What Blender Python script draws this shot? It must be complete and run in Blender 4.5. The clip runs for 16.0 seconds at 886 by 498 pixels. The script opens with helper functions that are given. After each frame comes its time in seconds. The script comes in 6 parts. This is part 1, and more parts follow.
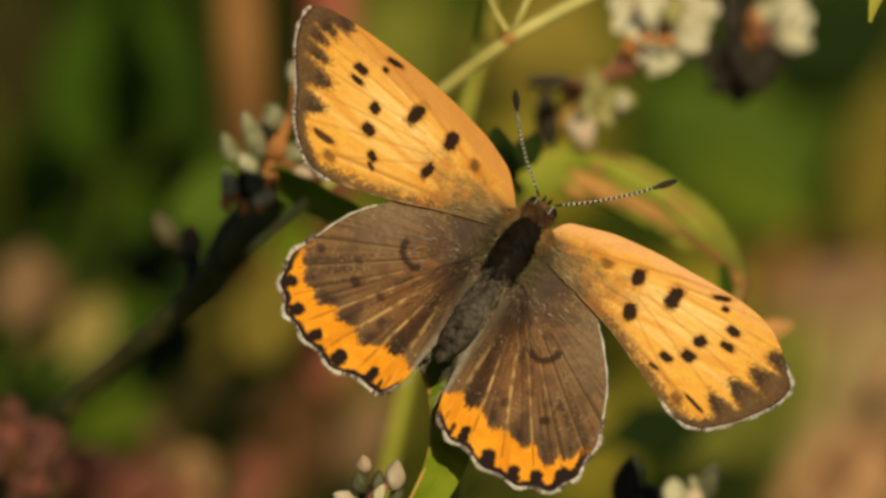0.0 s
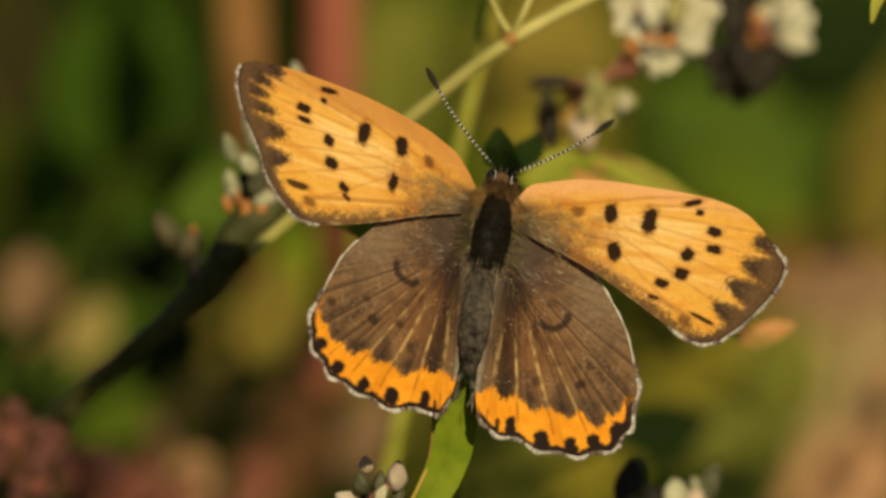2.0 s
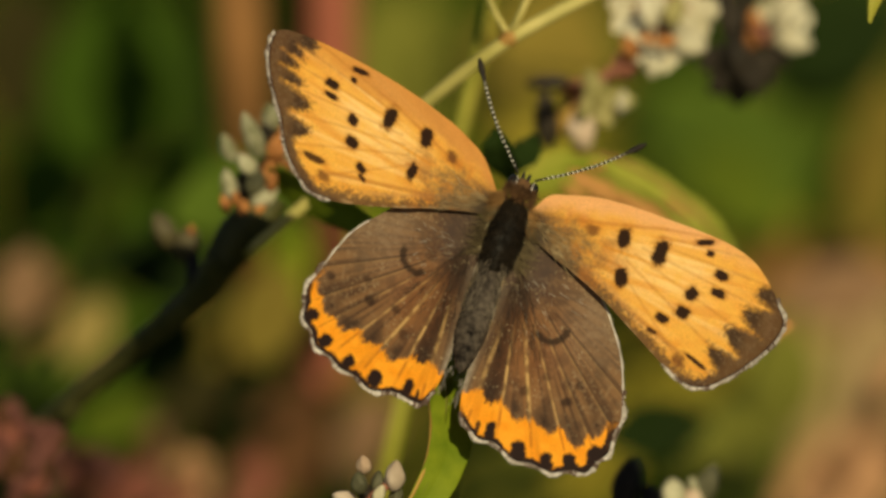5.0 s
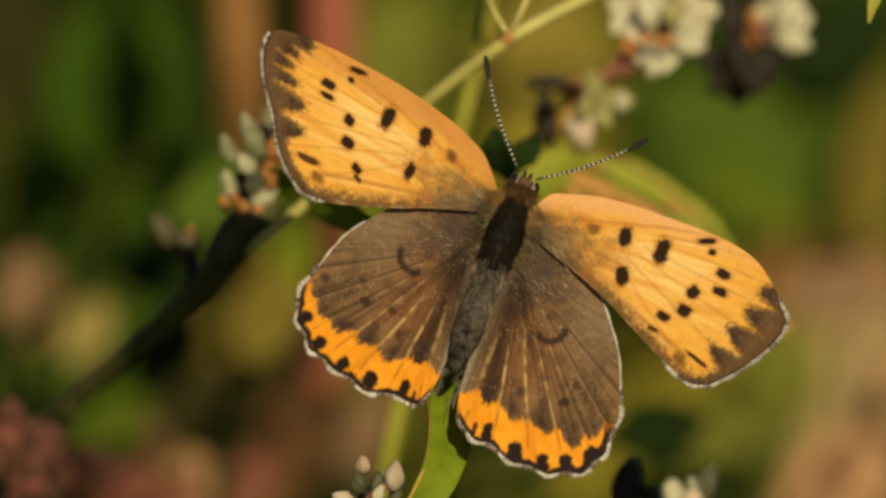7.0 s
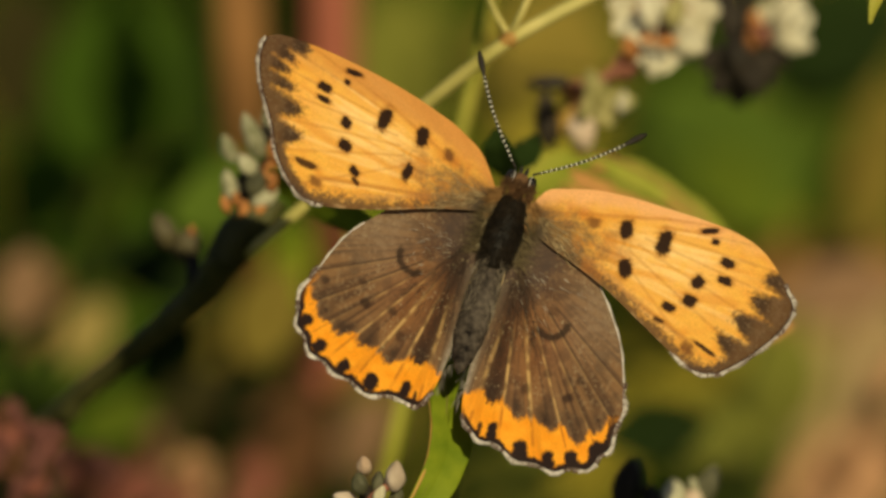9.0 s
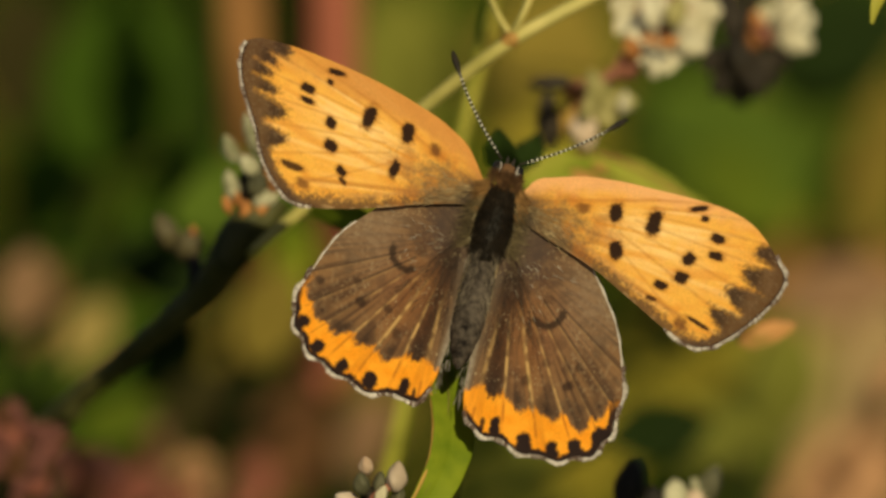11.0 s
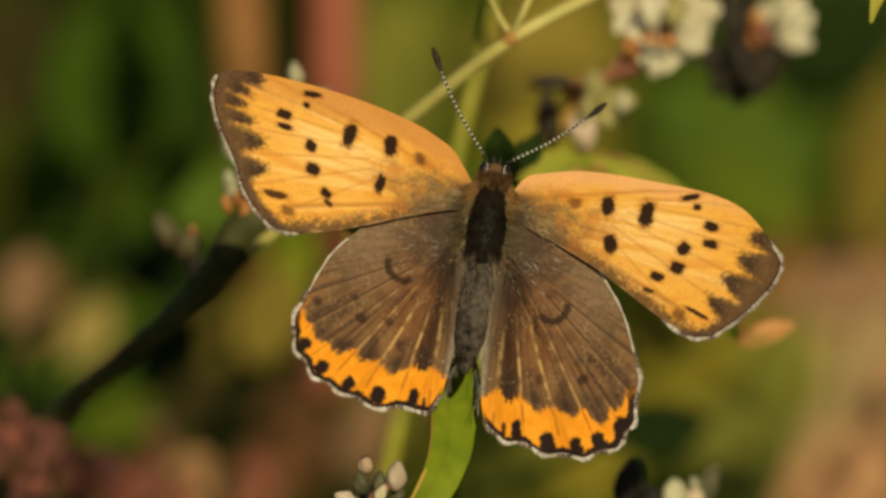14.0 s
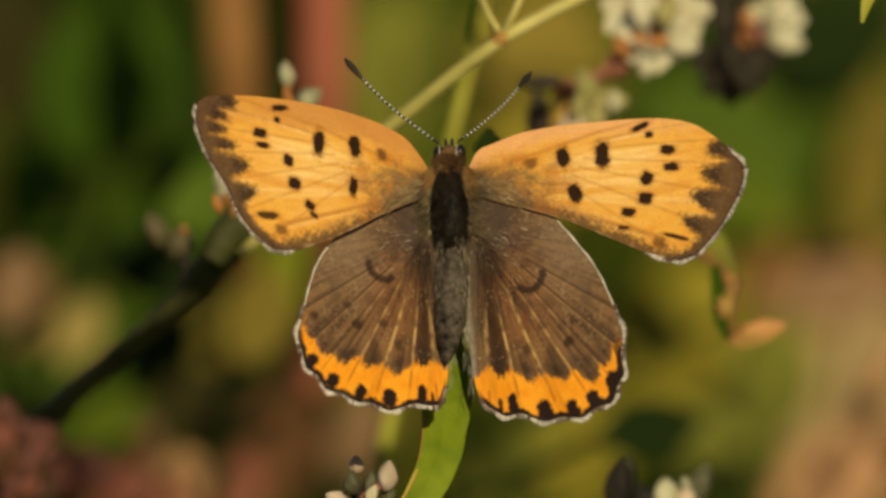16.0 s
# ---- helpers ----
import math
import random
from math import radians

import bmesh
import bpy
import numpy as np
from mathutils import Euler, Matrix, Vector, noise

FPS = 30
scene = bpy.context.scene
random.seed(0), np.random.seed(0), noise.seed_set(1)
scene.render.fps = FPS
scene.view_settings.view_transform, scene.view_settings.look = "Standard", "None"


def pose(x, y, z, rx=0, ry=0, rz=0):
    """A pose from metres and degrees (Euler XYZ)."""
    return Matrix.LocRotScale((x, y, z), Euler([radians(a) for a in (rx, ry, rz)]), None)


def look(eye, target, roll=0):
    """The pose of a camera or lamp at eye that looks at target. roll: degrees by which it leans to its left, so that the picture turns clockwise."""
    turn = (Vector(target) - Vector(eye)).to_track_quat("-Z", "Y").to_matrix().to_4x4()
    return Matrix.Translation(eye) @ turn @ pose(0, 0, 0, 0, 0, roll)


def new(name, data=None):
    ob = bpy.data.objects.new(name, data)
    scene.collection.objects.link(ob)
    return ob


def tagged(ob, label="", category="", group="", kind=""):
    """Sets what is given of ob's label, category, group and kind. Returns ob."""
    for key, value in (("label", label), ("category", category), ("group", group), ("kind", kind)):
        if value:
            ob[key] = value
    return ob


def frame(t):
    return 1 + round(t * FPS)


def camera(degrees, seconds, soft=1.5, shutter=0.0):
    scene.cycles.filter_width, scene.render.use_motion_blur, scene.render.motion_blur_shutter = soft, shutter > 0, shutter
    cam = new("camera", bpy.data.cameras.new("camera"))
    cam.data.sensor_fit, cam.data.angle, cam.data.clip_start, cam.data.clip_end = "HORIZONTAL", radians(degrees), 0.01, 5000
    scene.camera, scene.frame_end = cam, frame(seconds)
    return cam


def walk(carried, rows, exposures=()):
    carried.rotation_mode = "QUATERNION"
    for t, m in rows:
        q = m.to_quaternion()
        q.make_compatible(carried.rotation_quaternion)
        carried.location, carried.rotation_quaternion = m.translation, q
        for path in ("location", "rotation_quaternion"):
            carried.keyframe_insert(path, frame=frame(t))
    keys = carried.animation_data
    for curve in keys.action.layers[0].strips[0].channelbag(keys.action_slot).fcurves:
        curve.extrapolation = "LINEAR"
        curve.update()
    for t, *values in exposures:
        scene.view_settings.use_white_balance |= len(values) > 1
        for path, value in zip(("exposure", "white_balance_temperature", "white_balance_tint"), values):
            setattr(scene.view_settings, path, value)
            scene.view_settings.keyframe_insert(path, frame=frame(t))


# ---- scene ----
# The place is laid out in millimetres on a plane that leans back 20 degrees: x right, y up along the plane, z out of it.
SUBJECT = Vector((0.0, 0.0, 0.45))
LEAN = radians(20)
STAGE = Matrix(((1, 0, 0, 0), (0, math.sin(LEAN), -math.cos(LEAN), 0), (0, math.cos(LEAN), math.sin(LEAN), SUBJECT.z), (0, 0, 0, 1)))
MM = 0.001


def spot(x, y, z):
    """A place of the leaning plane, in world metres."""
    return STAGE @ Vector((x * MM, y * MM, z * MM))


def aimed(x, y):
    """The camera on its stand, aimed at a place of the plane."""
    return look(spot(0, 0, 1200), spot(x, y, 0))


# ---- camera ----
cam = camera(3.0089, 16.0, soft=3.0)
cam.data.dof.use_dof = True
cam.data.dof.focus_distance = 1.197
cam.data.dof.aperture_fstop = 32.0
walk(cam, [
    (0.0, aimed(0.121, -0.040)),
    (0.5, aimed(0.121, -0.040)),
    (0.8, aimed(0.121, 0.000)),
    (0.9, aimed(0.121, 0.000)),
    (1.0, aimed(0.080, 0.000)),
    (1.1, aimed(0.080, 0.000)),
    (1.5, aimed(-0.000, 0.000)),
    (2.0, aimed(-0.000, 0.000)),
    (2.5, aimed(-0.000, 0.000)),
    (3.0, aimed(-0.000, 0.000)),
    (3.5, aimed(-0.000, 0.000)),
    (4.0, aimed(-0.040, 0.000)),
    (4.2, aimed(0.000, 0.000)),
    (6.3, aimed(0.201, 0.000)),
    (6.5, aimed(0.201, 0.000)),
    (7.0, aimed(0.201, 0.000)),
    (7.5, aimed(0.121, 0.040)),
    (8.0, aimed(0.121, 0.040)),
    (8.5, aimed(0.121, 0.040)),
    (9.0, aimed(0.121, 0.040)),
    (9.2, aimed(0.080, 0.040)),
    (11.3, aimed(0.000, 0.060)),
    (11.4, aimed(-0.000, 0.060)),
    (11.5, aimed(-0.000, 0.060)),
    (12.0, aimed(-0.000, 0.040)),
    (12.5, aimed(-0.000, 0.040)),
    (13.0, aimed(0.040, 0.040)),
    (13.5, aimed(0.040, 0.000)),
    (14.0, aimed(0.040, 0.000)),
    (14.5, aimed(-0.000, 0.000)),
    (14.7, aimed(0.000, 0.000)),
    (14.9, aimed(0.080, 0.000)),
    (15.0, aimed(0.121, 0.000)),
    (15.5, aimed(0.442, 0.000)),
    (16.0, aimed(0.683, 0.000)),
])

# ---- light ----
SUN_WAY = (STAGE.to_3x3() @ Vector((0.17, 0.28, 0.94))).normalized()
world = bpy.data.worlds.new("sky")
scene.world = world
world.use_nodes = True
wn = world.node_tree
sky = wn.nodes.new("ShaderNodeTexSky")
sky.sky_type = "NISHITA"
sky.sun_disc = False
sky.sun_elevation = math.asin(SUN_WAY.z)
sky.sun_rotation = math.atan2(SUN_WAY.x, SUN_WAY.y)
wn.links.new(sky.outputs["Color"], wn.nodes["Background"].inputs["Color"])
wn.nodes["Background"].inputs["Strength"].default_value = 0.036
sun = new("sun", bpy.data.lights.new("sun", "SUN"))
sun.data.energy = 4.0
sun.data.angle = radians(0.55)
sun.data.color = (1.0, 0.875, 0.53)
sun.matrix_basis = look(SUN_WAY * 20, (0, 0, 0))
scene.view_settings.exposure = 0.0


# ---- materials ----
def surface(name, dark, light, rough=0.6, grain=900.0, spread=1.0, relief=0.0, sheen=0.0, through_light=0.0, gloss=0.2):
    """A surface that varies between two colours at two scales, with fine relief; through_light lets light shine through a thin blade."""
    m = bpy.data.materials.new(name)
    m.use_nodes = True
    n, l = m.node_tree.nodes, m.node_tree.links
    b = n["Principled BSDF"]
    co = n.new("ShaderNodeTexCoord")
    big, fine = n.new("ShaderNodeTexNoise"), n.new("ShaderNodeTexNoise")
    for tex, s, d in ((big, grain * 0.22, 3), (fine, grain, 5)):
        tex.inputs["Scale"].default_value = s
        tex.inputs["Detail"].default_value = d
        l.new(co.outputs["Object"], tex.inputs["Vector"])
    add = n.new("ShaderNodeMath")
    add.operation = "ADD"
    l.new(big.outputs["Fac"], add.inputs[0])
    l.new(fine.outputs["Fac"], add.inputs[1])
    span = n.new("ShaderNodeMapRange")
    span.inputs["From Min"].default_value = 1.0 - 0.33 * spread
    span.inputs["From Max"].default_value = 1.0 + 0.33 * spread
    l.new(add.outputs[0], span.inputs["Value"])
    mix = n.new("ShaderNodeMix")
    mix.data_type = "RGBA"
    mix.inputs["A"].default_value = (*dark, 1)
    mix.inputs["B"].default_value = (*light, 1)
    l.new(span.outputs[0], mix.inputs["Factor"])
    l.new(mix.outputs["Result"], b.inputs["Base Color"])
    b.inputs["Roughness"].default_value = rough
    b.inputs["Specular IOR Level"].default_value = gloss
    b.inputs["Sheen Weight"].default_value = sheen
    if relief:
        bump = n.new("ShaderNodeBump")
        bump.inputs["Strength"].default_value = relief
        bump.inputs["Distance"].default_value = 0.00015
        l.new(fine.outputs["Fac"], bump.inputs["Height"])
        l.new(bump.outputs[0], b.inputs["Normal"])
    if through_light:
        tr, ms = n.new("ShaderNodeBsdfTranslucent"), n.new("ShaderNodeMixShader")
        l.new(mix.outputs["Result"], tr.inputs["Color"])
        ms.inputs[0].default_value = through_light
        l.new(b.outputs[0], ms.inputs[1])
        l.new(tr.outputs[0], ms.inputs[2])
        l.new(ms.outputs[0], n["Material Output"].inputs["Surface"])
    return m


def scaled_wing(name):
    """Wing membrane: its own pattern of coloured scales, with a fine dusting and a soft sheen."""
    m = bpy.data.materials.new(name)
    m.use_nodes = True
    n, l = m.node_tree.nodes, m.node_tree.links
    b = n["Principled BSDF"]
    att = n.new("ShaderNodeAttribute")
    att.attribute_name = "pattern"
    co = n.new("ShaderNodeTexCoord")
    dust = n.new("ShaderNodeTexNoise")
    dust.inputs["Scale"].default_value = 9000
    dust.inputs["Detail"].default_value = 3
    l.new(co.outputs["Object"], dust.inputs["Vector"])
    span = n.new("ShaderNodeMapRange")
    span.inputs["From Min"].default_value, span.inputs["From Max"].default_value = 0.3, 0.7
    span.inputs["To Min"].default_value, span.inputs["To Max"].default_value = 0.88, 1.12
    l.new(dust.outputs["Fac"], span.inputs["Value"])
    mix = n.new("ShaderNodeVectorMath")
    mix.operation = "SCALE"
    l.new(att.outputs["Color"], mix.inputs[0])
    l.new(span.outputs[0], mix.inputs["Scale"])
    l.new(mix.outputs[0], b.inputs["Base Color"])
    b.inputs["Roughness"].default_value = 0.55
    b.inputs["Specular IOR Level"].default_value = 0.12
    b.inputs["Sheen Weight"].default_value = 0.04
    bump = n.new("ShaderNodeBump")
    bump.inputs["Strength"].default_value = 0.35
    bump.inputs["Distance"].default_value = 0.00006
    l.new(dust.outputs["Fac"], bump.inputs["Height"])
    l.new(bump.outputs[0], b.inputs["Normal"])
    tr, ms = n.new("ShaderNodeBsdfTranslucent"), n.new("ShaderNodeMixShader")
    l.new(mix.outputs[0], tr.inputs["Color"])
    ms.inputs[0].default_value = 0.12
    l.new(b.outputs[0], ms.inputs[1])
    l.new(tr.outputs[0], ms.inputs[2])
    l.new(ms.outputs[0], n["Material Output"].inputs["Surface"])
    return m


WING = scaled_wing("wing_scales")
FRINGE_PALE = surface("fringe_pale", (0.42, 0.37, 0.33), (0.76, 0.70, 0.63), 0.8, 3000)
FRINGE_DARK = surface("fringe_dark", (0.06, 0.035, 0.025), (0.16, 0.10, 0.08), 0.8, 3000)
THORAX = surface("thorax_black", (0.003, 0.0024, 0.0014), (0.014, 0.010, 0.006), 0.5, 1200, 0.8, relief=1.0, gloss=0.10)
ABDOMEN = surface("abdomen_grey", (0.008, 0.006, 0.005), (0.105, 0.083, 0.064), 0.8, 2300, 0.8, relief=0.9, gloss=0.08)
COLLAR = surface("collar_brown", (0.05, 0.026, 0.012), (0.22, 0.11, 0.045), 0.8, 2500, relief=0.6)
HAIR_TAN = surface("hair_tan", (0.20, 0.13, 0.06), (0.50, 0.38, 0.20), 0.7, 2000)
HAIR_RUST = surface("hair_rust", (0.09, 0.045, 0.015), (0.34, 0.18, 0.06), 0.7, 2000)
HAIR_OLIVE = surface("hair_olive", (0.045, 0.032, 0.014), (0.21, 0.155, 0.075), 0.7, 2000)
HAIR_PALE = surface("hair_pale", (0.30, 0.24, 0.12), (0.60, 0.52, 0.34), 0.7, 2000)
HAIR_GREY = surface("hair_grey", (0.045, 0.036, 0.027), (0.21, 0.168, 0.122), 0.7, 2000)
HAIR_SILVER = surface("hair_silver", (0.16, 0.13, 0.10), (0.52, 0.46, 0.38), 0.7, 2000)
HAIR_BLACK = surface("hair_black", (0.004, 0.003, 0.002), (0.024, 0.016, 0.009), 0.6, 2000)
HAIR_DARK = surface("hair_dark", (0.02, 0.013, 0.009), (0.10, 0.06, 0.035), 0.7, 2000)
EYE = surface("eye_black", (0.008, 0.007, 0.006), (0.02, 0.016, 0.014), 0.15, 3000)
FEELER_BLACK = surface("feeler_black", (0.008, 0.006, 0.005), (0.035, 0.027, 0.018), 0.55, 4000)
FEELER_WHITE = surface("feeler_white", (0.52, 0.49, 0.41), (0.76, 0.73, 0.64), 0.7, 4000)
LEG = surface("leg_grey", (0.12, 0.09, 0.06), (0.45, 0.38, 0.28), 0.7, 3000)
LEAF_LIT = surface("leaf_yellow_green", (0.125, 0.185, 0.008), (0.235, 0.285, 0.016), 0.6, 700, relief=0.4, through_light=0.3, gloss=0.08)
LEAF_RIM = surface("leaf_rim_tan", (0.28, 0.16, 0.03), (0.45, 0.28, 0.06), 0.6, 900)
STEM_GREEN = surface("stem_dark_green", (0.023, 0.027, 0.007), (0.086, 0.079, 0.022), 0.6, 500, relief=0.5)
STEM_PALE = surface("stem_pale_green", (0.29, 0.26, 0.06), (0.50, 0.42, 0.14), 0.5, 400, relief=0.3)
STEM_NODE = surface("stem_node_brown", (0.25, 0.12, 0.03), (0.42, 0.24, 0.06), 0.6, 900)
BUD_WHITE = surface("bud_white", (0.13, 0.13, 0.055), (0.62, 0.57, 0.38), 0.6, 520, 0.7, relief=0.3, through_light=0.15)
BUD_GREY = surface("bud_grey_green", (0.032, 0.032, 0.016), (0.125, 0.115, 0.062), 0.6, 500, relief=0.3)
BUD_OLIVE = surface("bud_olive_brown", (0.032, 0.028, 0.011), (0.11, 0.088, 0.04), 0.6, 500, relief=0.3)
BUD_DARK = surface("bud_withered_and_gap", (0.008, 0.007, 0.005), (0.034, 0.025, 0.016), 0.7, 500, relief=0.3)
BUD_PINK = surface("bud_pink", (0.30, 0.19, 0.12), (0.60, 0.46, 0.34), 0.6, 500)
BUD_ROSE = surface("bud_rose", (0.34, 0.25, 0.18), (0.64, 0.52, 0.41), 0.6, 500, 0.8, through_light=0.15)
PETAL_DULL = surface("petal_greenish", (0.20, 0.18, 0.045), (0.52, 0.45, 0.19), 0.6, 260, 0.8, through_light=0.25)
STEM_YELLOW = surface("stem_yellow_green", (0.20, 0.195, 0.014), (0.36, 0.325, 0.045), 0.55, 400, relief=0.3)
HUSK = surface("husk_orange", (0.12, 0.040, 0.012), (0.44, 0.18, 0.05), 0.7, 420, 0.75)
HUSK_TAN = surface("husk_tan", (0.25, 0.16, 0.035), (0.52, 0.23, 0.085), 0.7, 420, 0.7)
HUSK_RED = surface("husk_red_brown", (0.16, 0.055, 0.03), (0.34, 0.14, 0.09), 0.6, 700)
LEAF_MOTTLED = surface("leaf_mottled", (0.19, 0.25, 0.016), (0.38, 0.34, 0.06), 0.75, 330, 0.8, through_light=0.2, gloss=0.05)
PETAL = surface("petal_cream", (0.40, 0.345, 0.20), (0.78, 0.715, 0.53), 0.6, 220, 0.8, through_light=0.2)


# ---- mesh helpers ----
def curve_through(points, steps):
    """Points along a smooth line through the given ones, with bends that follow the spacing."""
    p = [Vector(q) for q in points]
    gap = [max((p[i + 1] - p[i]).length, 1e-9) for i in range(len(p) - 1)]
    slope = [(p[i + 1] - p[i]) / gap[i] for i in range(len(gap))]
    tan = [slope[0]]
    for i in range(1, len(p) - 1):
        tan.append((slope[i - 1] * gap[i] + slope[i] * gap[i - 1]) / (gap[i - 1] + gap[i]))
    tan.append(slope[-1])
    out = []
    for i in range(len(gap)):
        for k in range(steps):
            t = k / steps
            h = gap[i]
            out.append(p[i] * (2 * t ** 3 - 3 * t * t + 1) + tan[i] * (h * (t ** 3 - 2 * t * t + t)) + p[i + 1] * (3 * t * t - 2 * t ** 3) + tan[i + 1] * (h * (t ** 3 - t * t)))
    out.append(p[-1])
    return out


def mesh_object(name, verts, faces, material, parent=None, label="", smooth=True, slots=None):
    me = bpy.data.meshes.new(name)
    me.from_pydata([tuple(v) for v in verts], [], faces)
    for m in (material if isinstance(material, (list, tuple)) else [material]):
        me.materials.append(m)
    if slots is not None:
        me.polygons.foreach_set("material_index", slots)
    if smooth:
        me.polygons.foreach_set("use_smooth", [True] * len(me.polygons))
    me.update()
    ob = new(name, me)
    if parent is not None:
        ob.parent = parent
    if label:
        tagged(ob, label)
    return ob


def tube_mesh(line, radii, sides=10, rough_amp=0.0, seed=0):
    """Verts and faces of a closed tube along a line; radii are spread evenly over it."""
    rnd = random.Random(seed)
    n = len(line)
    verts, faces = [], []
    side = None
    for i, c in enumerate(line):
        way = (line[min(i + 1, n - 1)] - line[max(i - 1, 0)]).normalized()
        if side is None:
            side = way.orthogonal().normalized()
        side = (side - way * side.dot(way)).normalized()
        up = way.cross(side)
        f = i / (n - 1) * (len(radii) - 1)
        k = min(int(f), len(radii) - 2)
        r = radii[k] + (radii[k + 1] - radii[k]) * (f - k)
        for j in range(sides):
            a = 2 * math.pi * j / sides
            rr = r * (1 + rough_amp * rnd.uniform(-1, 1))
            verts.append(c + (side * math.cos(a) + up * math.sin(a)) * rr)
    for i in range(n - 1):
        for j in range(sides):
            a, b = i * sides + j, i * sides + (j + 1) % sides
            faces.append((a, b, b + sides, a + sides))
    faces.append(tuple(reversed(range(sides))))
    faces.append(tuple(range((n - 1) * sides, n * sides)))
    return verts, faces


def tube(name, points, radii, material, parent, label="", sides=10, steps=8, rough_amp=0.04, seed=0):
    """A stem through world points; radii in millimetres."""
    v, f = tube_mesh(curve_through(points, steps), [r * MM for r in radii], sides, rough_amp, seed)
    return mesh_object(name, v, f, material, parent, label)


def blade(name, points, widths, facing, material, parent, label="", cup=0.18, wave=0.05, thick=0.12, seed=0, ragged=0.0, across=10, steps=8):
    """A leaf blade with thickness: midline through world points, full widths in millimetres, facing the given way, cupped along its midrib."""
    rnd = random.Random(seed)
    line = curve_through(points, steps)
    n = len(line)
    top, under = [], []
    ph = rnd.uniform(0, 6)
    ends = facing if isinstance(facing, tuple) else (facing, facing)
    for i, c in enumerate(line):
        facing = ends[0].lerp(ends[1], min(1, i / (n - 1) * 1.6)).normalized()
        way = (line[min(i + 1, n - 1)] - line[max(i - 1, 0)]).normalized()
        side = way.cross(facing).normalized()
        up = side.cross(way).normalized()
        f = i / (n - 1) * (len(widths) - 1)
        k = min(int(f), len(widths) - 2)
        w = (widths[k] + (widths[k + 1] - widths[k]) * (f - k)) * MM / 2
        jag = 1 + ragged * rnd.uniform(-1, 1)
        for j in range(across + 1):
            s = 2 * j / across - 1
            rise = cup * w * abs(s) ** 1.4 + wave * w * math.sin(i * 0.55 + ph + (2 if s > 0 else 0)) * s * s - 0.06 * w * math.exp(-(s / 0.08) ** 2)
            edge = jag if abs(s) == 1 else 1
            p = c + side * (s * w * edge) + up * rise
            top.append(p)
            under.append(p - up * (thick * MM * (1 - 0.6 * abs(s))))
    m = across + 1
    faces = []
    off = len(top)
    for i in range(n - 1):
        for j in range(across):
            a = i * m + j
            faces.append((a, a + 1, a + m + 1, a + m))
            faces.append((off + a, off + a + m, off + a + m + 1, off + a + 1))
        for j in (0, across):
            a = i * m + j
            q = (a, a + m, off + a + m, off + a)
            faces.append(q if j == 0 else tuple(reversed(q)))
    for i in (0, n - 1):
        for j in range(across):
            a = i * m + j
            faces.append((a, off + a, off + a + 1, a + 1))
    return mesh_object(name, top + under, faces, material, parent, label)


def bud(name, centre, way, length, width, material, parent, label="", lobes=4, seed=0, point=0.6):
    """A closed flower bud: a lobed spindle with overlapping tepals, in millimetres round a world point."""
    way = Vector(way).normalized()
    side = way.orthogonal().normalized()
    up = way.cross(side)
    rnd = random.Random(seed)
    turn = rnd.uniform(0, 6)
    verts, faces = [], []
    rings, sides = 12, 20
    for i in range(rings + 1):
        t = i / rings
        prof = max(0.02, math.sin(math.pi * min(1, t * 0.97 + 0.02)) ** point) * (1.12 - 0.3 * t)
        for j in range(sides):
            a = 2 * math.pi * j / sides
            r = width / 2 * prof * (1 + 0.2 * abs(math.sin(lobes / 2 * a + turn + t * 0.8)) - 0.1 + 0.06 * math.sin(3 * a + 9 * t + turn))
            verts.append(Vector(centre) + (way * ((t - 0.5) * length) + (side * math.cos(a) + up * math.sin(a)) * r) * MM)
    for i in range(rings):
        for j in range(sides):
            a, b = i * sides + j, i * sides + (j + 1) % sides
            faces.append((a, b, b + sides, a + sides))
    faces.append(tuple(reversed(range(sides))))
    faces.append(tuple(range(rings * sides, (rings + 1) * sides)))
    return mesh_object(name, verts, faces, material, parent, label)


def thing(name, label, category, group="", at=(0, 0, 0)):
    ob = new(name)
    ob.empty_display_size = 0.005
    ob.matrix_basis = Matrix.Translation(at)
    return tagged(ob, label, category, group)


def ground_below(p, lean=(0, 0)):
    return Vector((p[0] + lean[0], p[1] + lean[1], -0.004))


OUT = STAGE.to_3x3() @ Vector((0, 0, 1))
UP = STAGE.to_3x3() @ Vector((0, 1, 0))
RIGHT = Vector((1, 0, 0))


def flat(x, y, z=0.0):
    """A direction of the leaning plane, in the world."""
    return STAGE.to_3x3() @ Vector((x, y, z))


